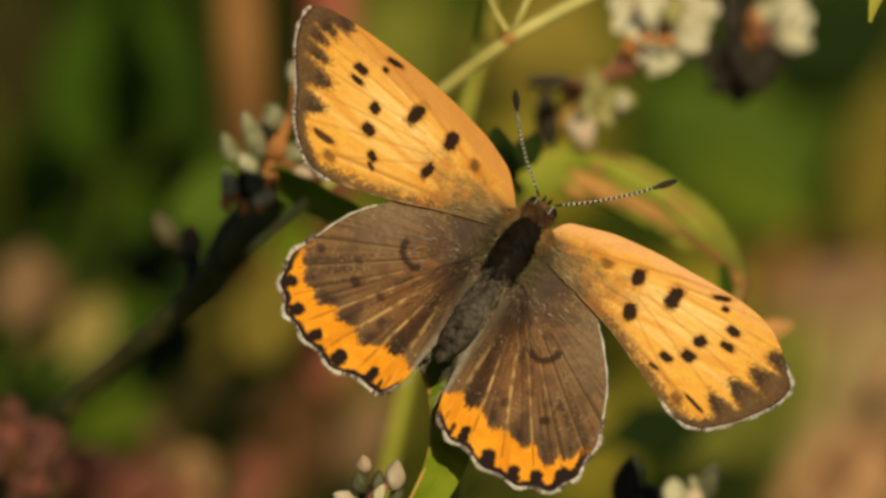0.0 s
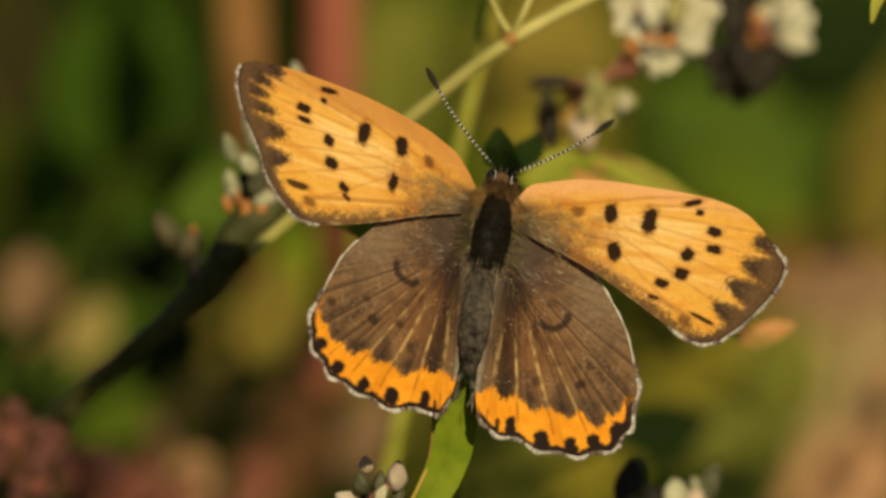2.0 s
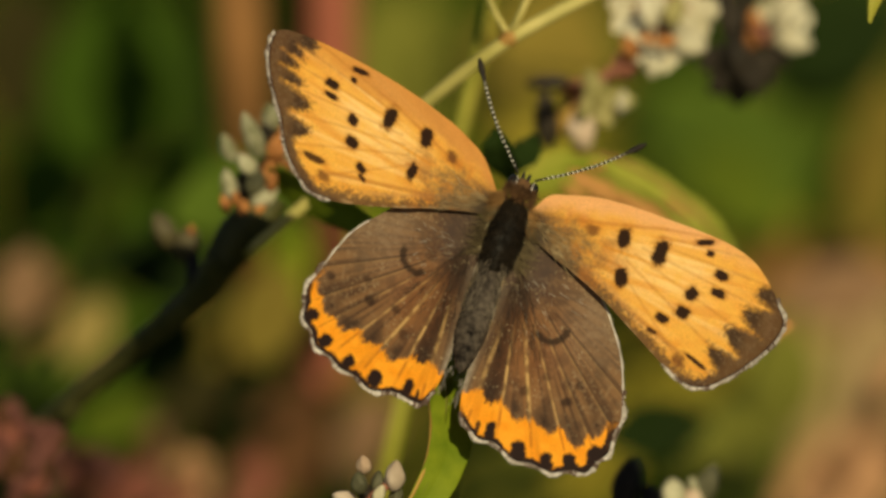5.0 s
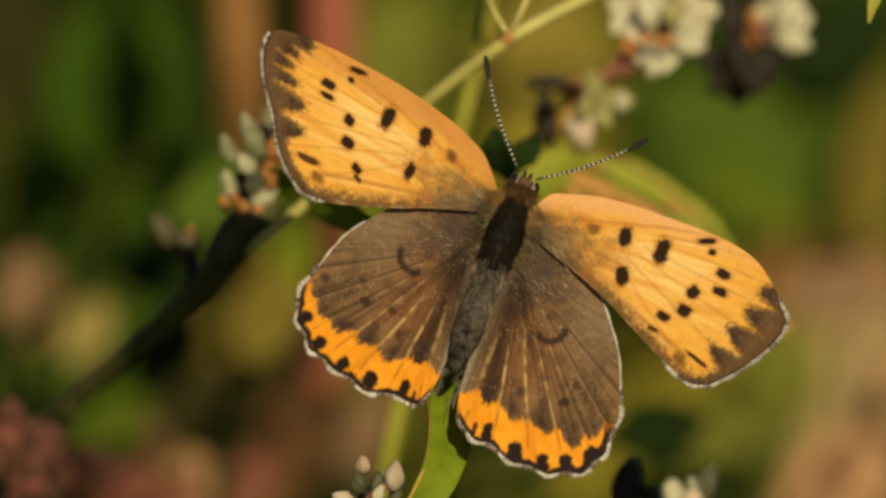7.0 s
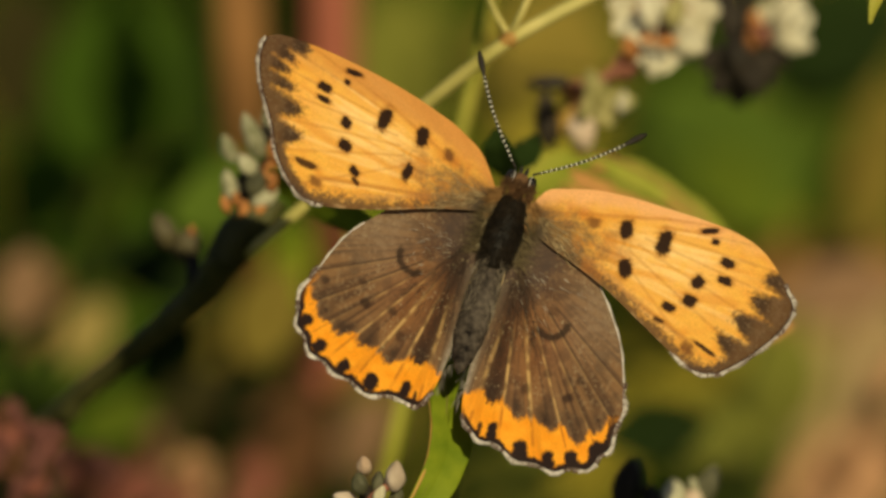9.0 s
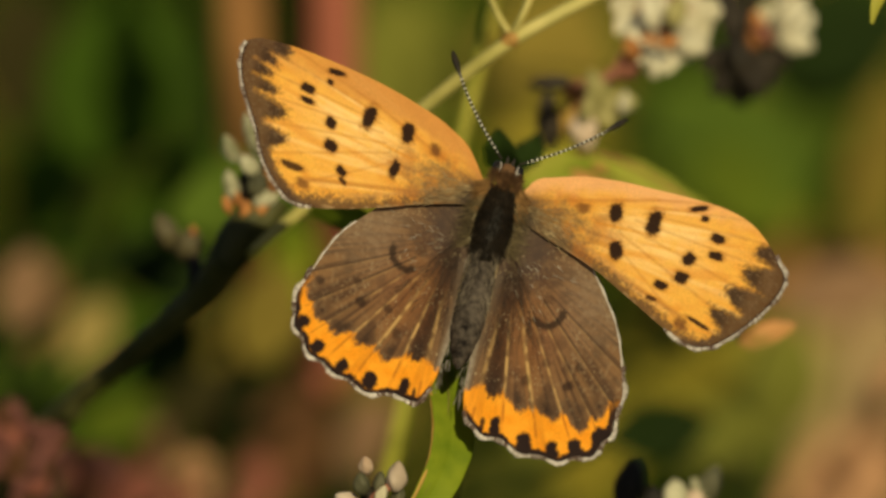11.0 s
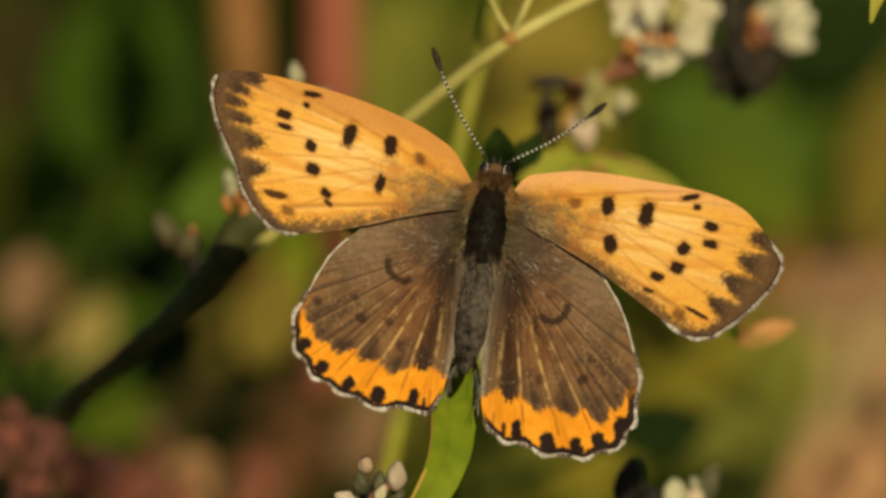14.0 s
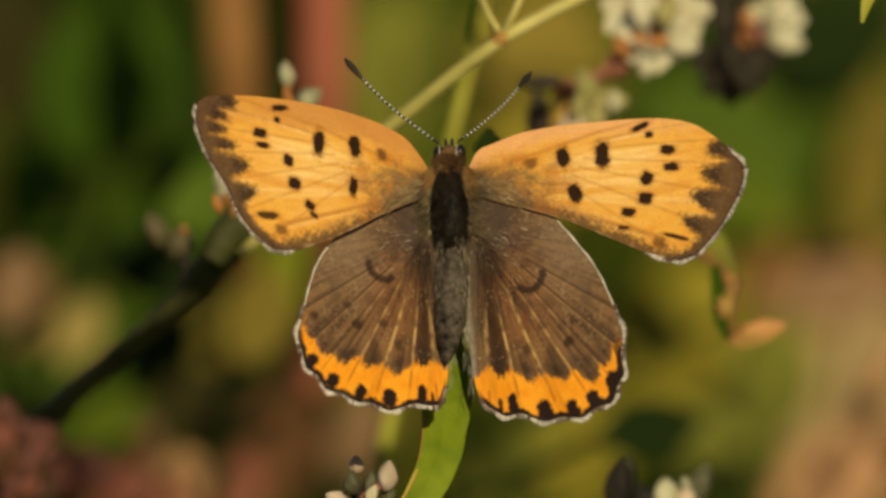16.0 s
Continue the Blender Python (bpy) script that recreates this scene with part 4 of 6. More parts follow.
# ---- the plant it sits on ----
def perch_plant():
    foot = ground_below(spot(-39.1, -23.2, -37))
    pl = thing("knotweed_plant", "dark-stemmed knotweed with white buds and a drooping green leaf", "plant", at=foot)
    pl.matrix_basis = Matrix.Identity(4)
    tube("stem", [foot, spot(-44.5, -46.5, -110), spot(-36.1, -19.2, -75), spot(-30.0, -13.5, -66), spot(-24.5, -8.8, -56), spot(-20.1, -5.25, -48), spot(-17.8, -3.3, -44), spot(-15.6, -0.5, -38), spot(-13.7, 1.5, -35), spot(-12.0, 3.7, -35)],
         [1.5, 1.3, 1.15, 1.0, 0.86, 0.95, 1.08, 1.2, 1.2, 0.8], STEM_GREEN, pl, "dark green-brown stem", 14, 14, 0.09)
    tube("sheath", [spot(-16.2, -0.9, -35), spot(-15.2, 0.9, -35), spot(-13.8, 2.3, -35), spot(-12.9, 3.3, -35)], [1.05, 1.3, 1.5, 1.0], STEM_GREEN, pl, "dark stem sheath", 14, 8)
    tube("sheath", [spot(-29.0, -13.2, -65), spot(-27.8, -11.9, -62), spot(-26.8, -10.6, -60)], [0.6, 1.0, 0.6], STEM_GREEN, pl, "dark stem joint", 12, 6)
    leaf = blade("leaf", [spot(-12.3, 5.2, -35), spot(-9.9, 4.1, -31), spot(-7.1, 2.7, -26), spot(-4.4, 0.7, -18), spot(-2.0, -2.4, -9), spot(-0.2, -6.4, -3.4), spot(0.85, -10.4, 0.2), spot(0.8, -12.6, 1.8), spot(0.4, -14.9, 3.2), spot(-0.75, -17.3, 4.3), spot(-2.6, -20.2, 5), spot(-4.6, -23.0, 5)],
                 [2.2, 3.6, 3.0, 3.2, 4.2, 4.4, 3.8, 3.2, 2.9, 2.65, 2.0, 0.2], (flat(-0.8, -0.5, 0.35), flat(0.25, 0.1, 1)), LEAF_LIT, pl, "yellow-green lance-shaped leaf, partly in shade", 0.16, 0.05, 0.14, 3, 0.012, 14, 12)
    tube("leaf_rim", [spot(-1.9, -6.4, -3), spot(-0.85, -10.4, 0.7), spot(-0.65, -12.4, 2.2), spot(-0.95, -14.9, 3.7), spot(-1.98, -17.3, 4.8), spot(-3.6, -20.0, 5.4)], [0.08, 0.13, 0.16, 0.17, 0.15, 0.08], LEAF_RIM, leaf, "tan dry leaf edge", 8, 8, 0.1)
    tube("midrib", [spot(-0.6, -6.4, -3.0), spot(0.4, -10.4, 0.35), spot(0.2, -12.6, 1.95), spot(-0.2, -14.9, 3.35), spot(-1.3, -17.3, 4.45), spot(-3.0, -20.2, 5.1)], [0.05, 0.09, 0.1, 0.1, 0.08, 0.04], leaf_paint(3), leaf, "darker green midrib", 8, 8)
    axis = [spot(-14.2, 2.6, -36), spot(-12.6, 5.8, -37), spot(-11.6, 8.5, -38), spot(-10.8, 10.8, -39), spot(-10.8, 12.1, -39)]
    head = tube("flower_stalk", axis, [0.55, 0.5, 0.42, 0.35, 0.25], HUSK, pl, "orange-brown flower stalk", 10, 8, 0.15)
    for (p, w, ln, wd, mt) in (
            (spot(-15.6, 7.4, -36), (-0.4, 1), 2.3, 1.2, BUD_WHITE), (spot(-13.8, 8.3, -36), (-0.38, 1), 3.8, 1.35, BUD_WHITE), (spot(-14.2, 6.2, -34), (-0.6, 0.8), 2.0, 1.35, BUD_WHITE),
            (spot(-15.5, 4.6, -35), (-0.2, 1), 2.7, 1.25, BUD_WHITE), (spot(-13.5, 4.8, -34), (0.3, 1), 2.1, 1.5, BUD_GREY), (spot(-12.9, 3.8, -34), (0.8, 0.5), 2.3, 1.25, BUD_WHITE),
            (spot(-12.4, 9.7, -38), (-0.5, 1), 2.1, 1.7, BUD_WHITE), (spot(-10.8, 12.8, -39), (-0.1, 1), 2.0, 1.15, BUD_WHITE), (spot(-9.1, 11.1, -39), (0.8, 0.5), 2.2, 1.5, BUD_WHITE),
            (spot(-9.0, 8.7, -38), (0.9, 0.5), 2.7, 1.5, BUD_WHITE), (spot(-10.6, 7.0, -37), (1, -0.1), 2.5, 1.5, BUD_WHITE), (spot(-10.2, 5.5, -36), (1, -0.2), 1.8, 1.1, BUD_PINK), (spot(-11.8, 7.2, -36), (0.6, 0.6), 1.5, 1.0, HUSK)):
        bud("bud", p, flat(*w, 0.25), ln, wd, mt, head, "closed white flower bud" if mt is BUD_WHITE else "", 4, int(ln * 100))
    for p, w, ln, wd in ((spot(-15.8, 3.3, -34), (-0.3, 1), 1.5, 0.8), (spot(-14.4, 2.9, -34), (0, 1), 1.6, 0.9), (spot(-12.3, 4.9, -33), (0.2, 1), 1.6, 0.7), (spot(-13.3, 2.9, -34), (0.6, 0.5), 1.3, 0.8), (spot(-10.6, 10.4, -38), (0.1, 1), 2.0, 0.85),
                         (spot(-9.9, 10.0, -38), (0.8, 0.6), 1.2, 0.6), (spot(-11.3, 6.2, -35), (1, -0.5), 1.6, 0.6), (spot(-12.3, 7.4, -36), (0.2, 1), 1.8, 0.9), (spot(-15.0, 3.7, -34), (-0.2, 1), 1.2, 0.6)):
        bud("husk", p, flat(*w, 0.3), ln, wd, HUSK, head, "dry orange bract", 3, int(ln * 70))
    # Near-black pieces put the shade between the white buds into bud shapes.
    for p, w in ((spot(-14.8, 4.4, -37), (-0.1, 1)), (spot(-14.3, 5.3, -37), (0.2, 1)), (spot(-14.4, 3.7, -36), (0.5, 1)), (spot(-13.0, 5.8, -38), (0.3, 1)), (spot(-12.7, 8.7, -38), (-0.2, 1))):
        bud("bud", p, flat(*w, 0.1), 2.0, 1.1, BUD_DARK, head, "dark bud, withered or filling a shaded gap", 4, 9)
    stalk = tube("bud_stalk", [spot(-18.2, -2.6, -43), spot(-18.2, -1.5, -44), spot(-18.5, -0.4, -45), spot(-19.2, 0.3, -47)], [0.55, 0.5, 0.6, 0.7], BUD_DARK, pl, "dark brown bud stalk", 9, 6, 0.1)
    bud("bud", spot(-20.5, 1.4, -48), flat(-0.5, 1, 0.2), 3.0, 1.95, BUD_OLIVE, stalk, "grey-green bud", 4, 5)
    bud("bud", spot(-18.7, 0.4, -45), flat(0.2, 0.9, 0.4), 3.0, 2.1, BUD_OLIVE, stalk, "olive-brown bud", 4, 6)
    bud("husk", spot(-18.4, 1.4, -44), flat(0.1, 1, 0.3), 0.9, 0.55, HUSK, stalk, "dry orange bract")
    tube("side_stem", [spot(-14.1, -0.3, -35), spot(-13.3, 0.4, -33), spot(-11.0, 2.35, -32), spot(-7.5, 5.3, -31), spot(-1.7, 10.1, -28), spot(5.05, 15.25, -25), spot(11.3, 18.7, -26), spot(16.3, 21.4, -28)], [0.36, 0.42, 0.46, 0.5, 0.52, 0.52, 0.54, 0.48], STEM_PALE, pl, "pale green slanting stem", 12, 10)
    tube("node", [spot(4.4, 14.9, -25), spot(5.0, 15.3, -25), spot(5.7, 15.7, -25)], [0.44, 0.66, 0.44], STEM_NODE, pl, "brownish stem node", 10, 6)
    tube("twig", [spot(5.0, 15.4, -25), spot(4.1, 16.9, -25), spot(3.2, 18.9, -25)], [0.24, 0.22, 0.2], STEM_PALE, pl, "thin twig", 8, 6)
    tube("twig", [spot(5.0, 15.6, -25), spot(5.7, 16.9, -24), spot(6.6, 18.9, -24)], [0.3, 0.25, 0.24], STEM_PALE, pl, "thin twig", 8, 6)
    return pl


perch_plant()


def pale_plant():
    foot = ground_below(spot(-7.0, -41.0, -76))
    pl = thing("pale_stem_plant", "slender plant with pale yellow-green stems and withered buds", "plant")
    tube("stem", [foot, spot(-6.2, -25.7, -80), spot(-4.0, -16.2, -78), spot(-1.7, -6.0, -78), spot(1.0, 6.5, -78), spot(2.8, 14.2, -78), spot(3.8, 19.3, -78), spot(4.5, 24.0, -78)],
         [1.0, 0.76, 0.7, 0.58, 0.48, 0.46, 0.44, 0.4], STEM_YELLOW, pl, "straight yellow-green stem", 12, 12)
    # Dark blade put on the stem in place of a patch of shade.
    blade("leaf", [spot(3.5, 14.8, -77), spot(3.2, 16.5, -76), spot(3.5, 18.2, -76), spot(4.1, 20.1, -76)], [0.4, 1.1, 0.9, 0.2], flat(-0.9, -0.2, 0.4), leaf_paint(2), pl, "small dark blade standing in for shade on the stem", 0.3)
    foot = ground_below(spot(-7.6, -44.0, -40))
    pl = thing("flower_spray", "small spray of pink and white buds on a red-brown stalk", "flowers", "flower sprays")
    tube("stem", [foot, spot(-7.1, -24.4, -2), spot(-5.5, -19.0, -4), spot(-4.8, -17.7, -4), spot(-3.9, -16.9, -4)], [0.7, 0.5, 0.45, 0.4, 0.3], HUSK_RED, pl, "red-brown flower stalk", 8, 6)
    for p, w, ln, wd, mt in ((spot(-5.5, -15.4, -4), (-0.1, 1), 1.35, 1.0, BUD_PINK), (spot(-3.3, -16.2, -4), (0.15, 1), 2.3, 1.45, BUD_ROSE), (spot(-6.8, -17.9, -4), (-0.9, 0.4), 2.0, 1.2, BUD_ROSE),
                             (spot(-5.8, -16.7, -3), (-0.2, 1), 1.7, 1.2, BUD_GREY), (spot(-4.5, -16.8, -5), (0.1, 1), 2.0, 1.1, BUD_GREY), (spot(-4.4, -17.5, -3), (0.4, 1), 1.5, 0.9, PETAL), (spot(-5.3, -17.5, -5), (-0.6, 0.6), 1.8, 1.2, BUD_DARK), (spot(-3.2, -17.7, -5), (0.3, 1), 1.6, 1.0, BUD_GREY)):
        bud("bud", p, flat(*w, 0.2), ln, wd, mt, pl, "", 4, int(wd * 50))
    return pl


pale_plant()


# ---- flower sprays beside it ----
def blossom(centre, size, parent, seed, petals=5, tilt=(0, 0, 1)):
    """An open cream flower: cupped petals round an orange heart."""
    rnd = random.Random(seed)
    n = Vector(tilt).normalized()
    a0 = n.orthogonal().normalized()
    b0 = n.cross(a0)
    for k in range(petals):
        a = 2 * math.pi * k / petals + rnd.uniform(-0.15, 0.15)
        d = a0 * math.cos(a) + b0 * math.sin(a)
        L = size * rnd.uniform(0.85, 1.1) * MM
        pts = [centre + d * L * 0.1, centre + d * L * 0.4 + n * L * 0.18, centre + d * L * 0.75 + n * L * 0.3, centre + d * L + n * L * 0.28]
        blade("petal", pts, [size * 0.3, size * 0.72, size * 0.66, size * 0.1], n, PETAL, parent, "", 0.3, 0.1, 0.2, seed * 7 + k, 0, 8, 5)
    bud("flower_heart", centre + n * size * 0.2 * MM, n, size * 0.42, size * 0.3, HUSK, parent, "orange flower heart")


def flower_sprays():
    foot = ground_below(spot(60.4, -46.8, -120))
    sp = thing("flower_spray", "spray of cream knotweed flowers with withered dark buds", "flowers", "flower sprays")
    tube("stem", [foot, spot(57.1, -19.9, -95), spot(47.5, 18.8, -74), spot(30.4, 36.5, -65), spot(20.1, 26.2, -60), spot(17.1, 18.6, -60), spot(15.5, 15.7, -60), spot(13.6, 13.8, -60), spot(11.4, 12.2, -60), spot(9.7, 9.5, -61)],
         [1.2, 1.1, 0.9, 0.7, 0.5, 0.4, 0.4, 0.5, 0.4, 0.35], HUSK_RED, sp, "red-brown flower stalk", 9, 9, 0.1)
    blossom(spot(16.6, 15.9, -60), 3.1, sp, 3, 9, flat(0.1, 0.25, 1))
    blossom(spot(14.9, 17.8, -62), 2.4, sp, 5, 5, flat(-0.4, 0.3, 0.9))
    blossom(spot(18.2, 17.6, -62), 2.6, sp, 6, 5, flat(0.4, 0.3, 0.9))
    blossom(spot(16.4, 18.8, -65), 2.8, sp, 7, 7, flat(0.0, 0.5, 0.9))
    for p, w, ln, wd, mt in ((spot(15.5, 17.7, -57), (-0.2, 1), 2.8, 1.7, PETAL), (spot(17.4, 17.8, -57), (0.3, 1), 2.6, 1.6, PETAL_DULL), (spot(16.8, 15.4, -55), (0.9, 0.2), 1.7, 0.9, HUSK), (spot(15.4, 15.6, -56), (-0.8, 0.4), 1.6, 0.8, HUSK), (spot(18.5, 15.3, -58), (1, -0.3), 2.8, 1.9, PETAL), (spot(15.9, 13.8, -58), (-0.2, -1), 2.2, 1.6, PETAL),
                             (spot(11.5, 11.9, -60), (-0.3, 1), 3.4, 1.9, PETAL_DULL), (spot(12.9, 10.9, -60), (0.9, 0.1), 3.4, 2.2, PETAL_DULL), (spot(13.5, 11.0, -58), (0.2, 1), 1.8, 0.9, PETAL), (spot(12.1, 10.0, -60), (0.5, -0.6), 2.2, 1.6, PETAL_DULL), (spot(10.5, 8.8, -60), (0.3, -0.9), 2.8, 2.2, BUD_PINK), (spot(10.8, 10.6, -58), (0.2, 1), 2.4, 1.0, PETAL_DULL), (spot(9.6, 11.8, -58), (0.7, 0.6), 1.6, 1.0, HUSK),
                             (spot(9.5, 10.0, -61), (0.3, 1), 3.2, 1.3, LEAF_RIM), (spot(8.1, 12.5, -61), (1, 0.05), 3.4, 1.3, BUD_DARK), (spot(7.9, 9.7, -61), (-0.05, 1), 4.4, 1.75, BUD_DARK), (spot(10.0, 12.0, -60), (0.6, 0.6), 1.8, 1.3, HUSK_RED),
                             (spot(13.9, 13.9, -60), (0.5, 0.6), 2.6, 2.0, HUSK_RED), (spot(14.1, 15.0, -58), (-0.3, 1), 2.0, 1.4, HUSK)):
        bud("bud", p, flat(*w, 0.15), ln, wd, mt, sp, "dark bud, withered or filling a shaded gap" if mt is BUD_DARK else "", 4, int(ln * 31))
    foot = ground_below(spot(70.8, -47.9, -150))
    sp = thing("flower_spray", "half-withered flower spray with cream petals and dark husks", "flowers", "flower sprays")
    tube("stem", [foot, spot(65.8, -6.9, -95), spot(47.5, 31.5, -86), spot(29.8, 34.4, -82), spot(24.1, 24.1, -81), spot(23.2, 17.3, -82), spot(22.3, 14.2, -81)], [1.2, 1.1, 0.8, 0.6, 0.5, 0.5, 0.4], BUD_DARK, sp, "dark flower stalk", 9, 9, 0.1)
    blossom(spot(25.8, 17.3, -81), 2.4, sp, 9, 5, flat(0.4, 0.1, 1))
    for p, w, ln, wd, mt in ((spot(26.4, 17.9, -78), (0.6, 0.8), 3.4, 2.2, PETAL), (spot(26.7, 15.8, -78), (0.9, -0.3), 3.0, 2.0, PETAL), (spot(23.8, 17.1, -78), (-0.2, 1), 2.2, 1.2, HUSK), (spot(24.3, 16.3, -77), (0.5, -0.8), 2.0, 1.1, HUSK_RED), (spot(23.6, 16.0, -78), (0.2, 0.9), 1.8, 1.2, HUSK), (spot(23.6, 12.9, -79), (0.3, -1), 3.0, 2.2, BUD_DARK), (spot(20.6, 14.4, -81), (-0.8, -0.5), 2.8, 2.0, BUD_DARK), (spot(22.6, 12.1, -82), (0, -1), 2.6, 2.2, BUD_DARK), (spot(25.5, 14.6, -79), (0.9, -0.5), 2.2, 1.6, BUD_DARK),
                             (spot(22.1, 17.3, -81), (-0.3, 1), 4.6, 2.4, BUD_DARK), (spot(22.6, 14.6, -79), (0.1, -1), 4.0, 2.6, BUD_DARK), (spot(21.5, 13.1, -81), (-0.5, -0.8), 3.6, 2.2, BUD_DARK), (spot(24.3, 13.8, -79), (0.4, -1), 3.4, 2.2, BUD_DARK),
                             (spot(21.7, 18.7, -81), (-0.2, 1), 3.6, 2.2, BUD_DARK)):
        bud("bud", p, flat(*w, 0.15), ln, wd, mt, sp, "dark bud, withered or filling a shaded gap" if mt is BUD_DARK else "", 4, int(ln * 37))
    foot = ground_below(spot(16.7, -36.3, -60))
    sp = thing("flower_spray", "spray of cream and grey buds, one greyed for shade, on a low stalk", "flowers", "flower sprays")
    tube("stem", [foot, spot(17.0, -23.5, -56), spot(16.4, -19.9, -39), spot(16.0, -18.2, -39)], [0.9, 0.6, 0.5, 0.4], HUSK_RED, sp, "brown flower stalk", 9, 8, 0.1)
    # The right-hand grey bud is a white one with its shade coloured in.
    for p, w, ln, wd, mt in ((spot(13.6, -17.4, -38), (0.15, 1), 4.2, 2.1, BUD_DARK), (spot(14.3, -16.9, -40), (0.0, 1), 3.2, 1.2, BUD_GREY), (spot(19.6, -17.2, -38), (0.35, 1), 3.2, 1.7, BUD_GREY), (spot(18.8, -17.8, -38), (-0.5, 1), 2.4, 1.2, BUD_WHITE), (spot(17.1, -18.1, -38), (-0.1, 1), 2.6, 2.2, BUD_WHITE),
                             (spot(15.5, -18.5, -38), (-0.4, 1), 2.6, 1.9, BUD_DARK), (spot(18.3, -18.6, -38), (0.5, 0.8), 2.8, 1.8, BUD_PINK)):
        bud("bud", p, flat(*w, 0.2), ln, wd, mt, sp, "dark bud, withered or filling a shaded gap" if mt is BUD_DARK else "", 4, int(ln * 41))


flower_sprays()


def right_leaf_plant():
    foot = ground_below(spot(-1.1, -46.5, -110))
    pl = thing("broad_leaf_plant", "plant with green leaves edged in dry orange", "plant")
    tube("stem", [foot, spot(0.0, -22.2, -75), spot(1.5, -13.3, -49), spot(3.6, -4.9, -54), spot(5.5, 2.1, -58), spot(6.0, 4.5, -58)], [1.0, 0.8, 0.5, 0.45, 0.4], leaf_paint(3), pl, "green stem", 9, 8)
    lf = blade("leaf", [spot(6.0, 4.5, -58), spot(8.5, 5.5, -60), spot(12.2, 4.9, -62), spot(15.9, 3.3, -62), spot(19.4, 0.9, -60), spot(21.3, -1.0, -54), spot(22.4, -2.5, -46)],
               [1.4, 3.8, 4.9, 4.8, 3.7, 2.2, 0.6], flat(0.1, 0.5, 0.9), LEAF_MOTTLED, pl, "green leaf with dry orange edge", 0.22, 0.08, 0.15, 4, 0.05, 12, 9)
    for x0, y0, x1, y1, w in ((9.6, 5.9, 13.6, 3.3, 1.9), (11.0, 6.4, 12.4, 5.8, 0.6), (13.0, 4.4, 17.2, 1.7, 1.2), (16.6, 3.9, 18.6, 2.3, 0.5), (9.0, 5.0, 11.0, 3.4, 0.7)):
        blade("dry_patch", [spot(x0, y0, -54.0), spot(x0 * 0.65 + x1 * 0.35, y0 * 0.6 + y1 * 0.4, -53.4), spot(x0 * 0.3 + x1 * 0.7, y0 * 0.35 + y1 * 0.65, -53.4), spot(x1, y1, -54.0)], [0.2, w, w * 0.8, 0.2], flat(0.1, 0.5, 0.9), leaf_paint(5), lf, "dry orange patch", 0.1, 0.1, 0.1, int(x0 * 7), 0.3)
    tube("leaf_rim", [spot(9.7, 7.2, -57), spot(12.2, 7.0, -58), spot(14.8, 5.9, -58), spot(17.2, 4.4, -58), spot(19.3, 2.5, -57), spot(20.8, 0.6, -55)], [0.06, 0.15, 0.12, 0.16, 0.12, 0.06], leaf_paint(19), lf, "dry orange leaf edge", 8, 8, 0.3)
    tube("leaf_rim", [spot(9.6, 3.9, -58), spot(12.9, 3.6, -58), spot(16.7, 1.8, -57), spot(19.5, 0.0, -53), spot(22.2, -2.5, -46)], [0.2, 0.4, 0.3, 0.35, 0.5], leaf_paint(5), lf, "dry orange leaf edge", 8, 8, 0.2)
    blade("leaf", [spot(20.8, -1.2, -42), spot(21.1, -3.3, -42), spot(21.3, -5.4, -42), spot(21.5, -6.6, -42)], [0.8, 1.4, 1.3, 0.4], flat(-0.5, 0.1, 0.6), leaf_paint(0), pl, "narrow dark green leaf", 0.3)
    tube("leaf_stalk", [spot(22.4, -2.5, -46), spot(21.5, -4.3, -42), spot(21.9, -6.2, -44)], [0.35, 0.8, 0.35], HUSK_TAN, pl, "dry leaf stalk", 8, 6)
    blade("leaf", [spot(21.7, -6.6, -45), spot(23.0, -6.6, -44), spot(24.6, -6.0, -44), spot(26.0, -5.6, -44)], [0.6, 1.9, 1.7, 0.4], flat(0.1, 0.4, 0.9), HUSK_TAN, pl, "small curled orange leaf", 0.3)
    blade("leaf", [spot(5.0, 5.1, -30), spot(4.5, 6.4, -28), spot(4.2, 7.6, -27), spot(4.1, 8.8, -27)], [0.6, 2.9, 2.4, 0.4], flat(-0.35, -0.3, 0.85), leaf_paint(2), pl, "dark blue-green leaf")
    blade("leaf", [spot(5.2, 5.5, -36), spot(5.9, 6.6, -37), spot(6.6, 7.5, -38), spot(7.0, 8.5, -38)], [0.6, 2.3, 1.9, 0.3], flat(-0.35, -0.3, 0.85), leaf_paint(2), pl, "dark blue-green leaf")
    tube("leaf_stalk", [spot(5.2, 5.5, -36), spot(5.5, 4.9, -40), spot(5.8, 4.4, -40)], [0.25, 0.25, 0.25], leaf_paint(2), pl, "dark leaf stalk", 8, 6)
    tube("leaf_stalk", [spot(5.0, 5.1, -30), spot(5.8, 4.4, -40), spot(6.0, 4.5, -58)], [0.25, 0.25, 0.25], leaf_paint(2), pl, "dark leaf stalk", 8, 6)
    foot = ground_below(spot(33.9, -35.7, -40))
    pl = thing("grass_blade", "narrow yellow grass blade", "plant")
    blade("leaf", [foot, spot(35.0, -6.5, -20), spot(33.8, 20.3, -8), spot(32.0, 19.5, -8), spot(31.1, 17.8, -8), spot(30.7, 16.2, -8)], [2.0, 2.0, 1.4, 1.2, 0.9, 0.2], flat(0, 0.3, 1), STEM_YELLOW, pl, "yellow-green blade tip", 0.3)


right_leaf_plant()


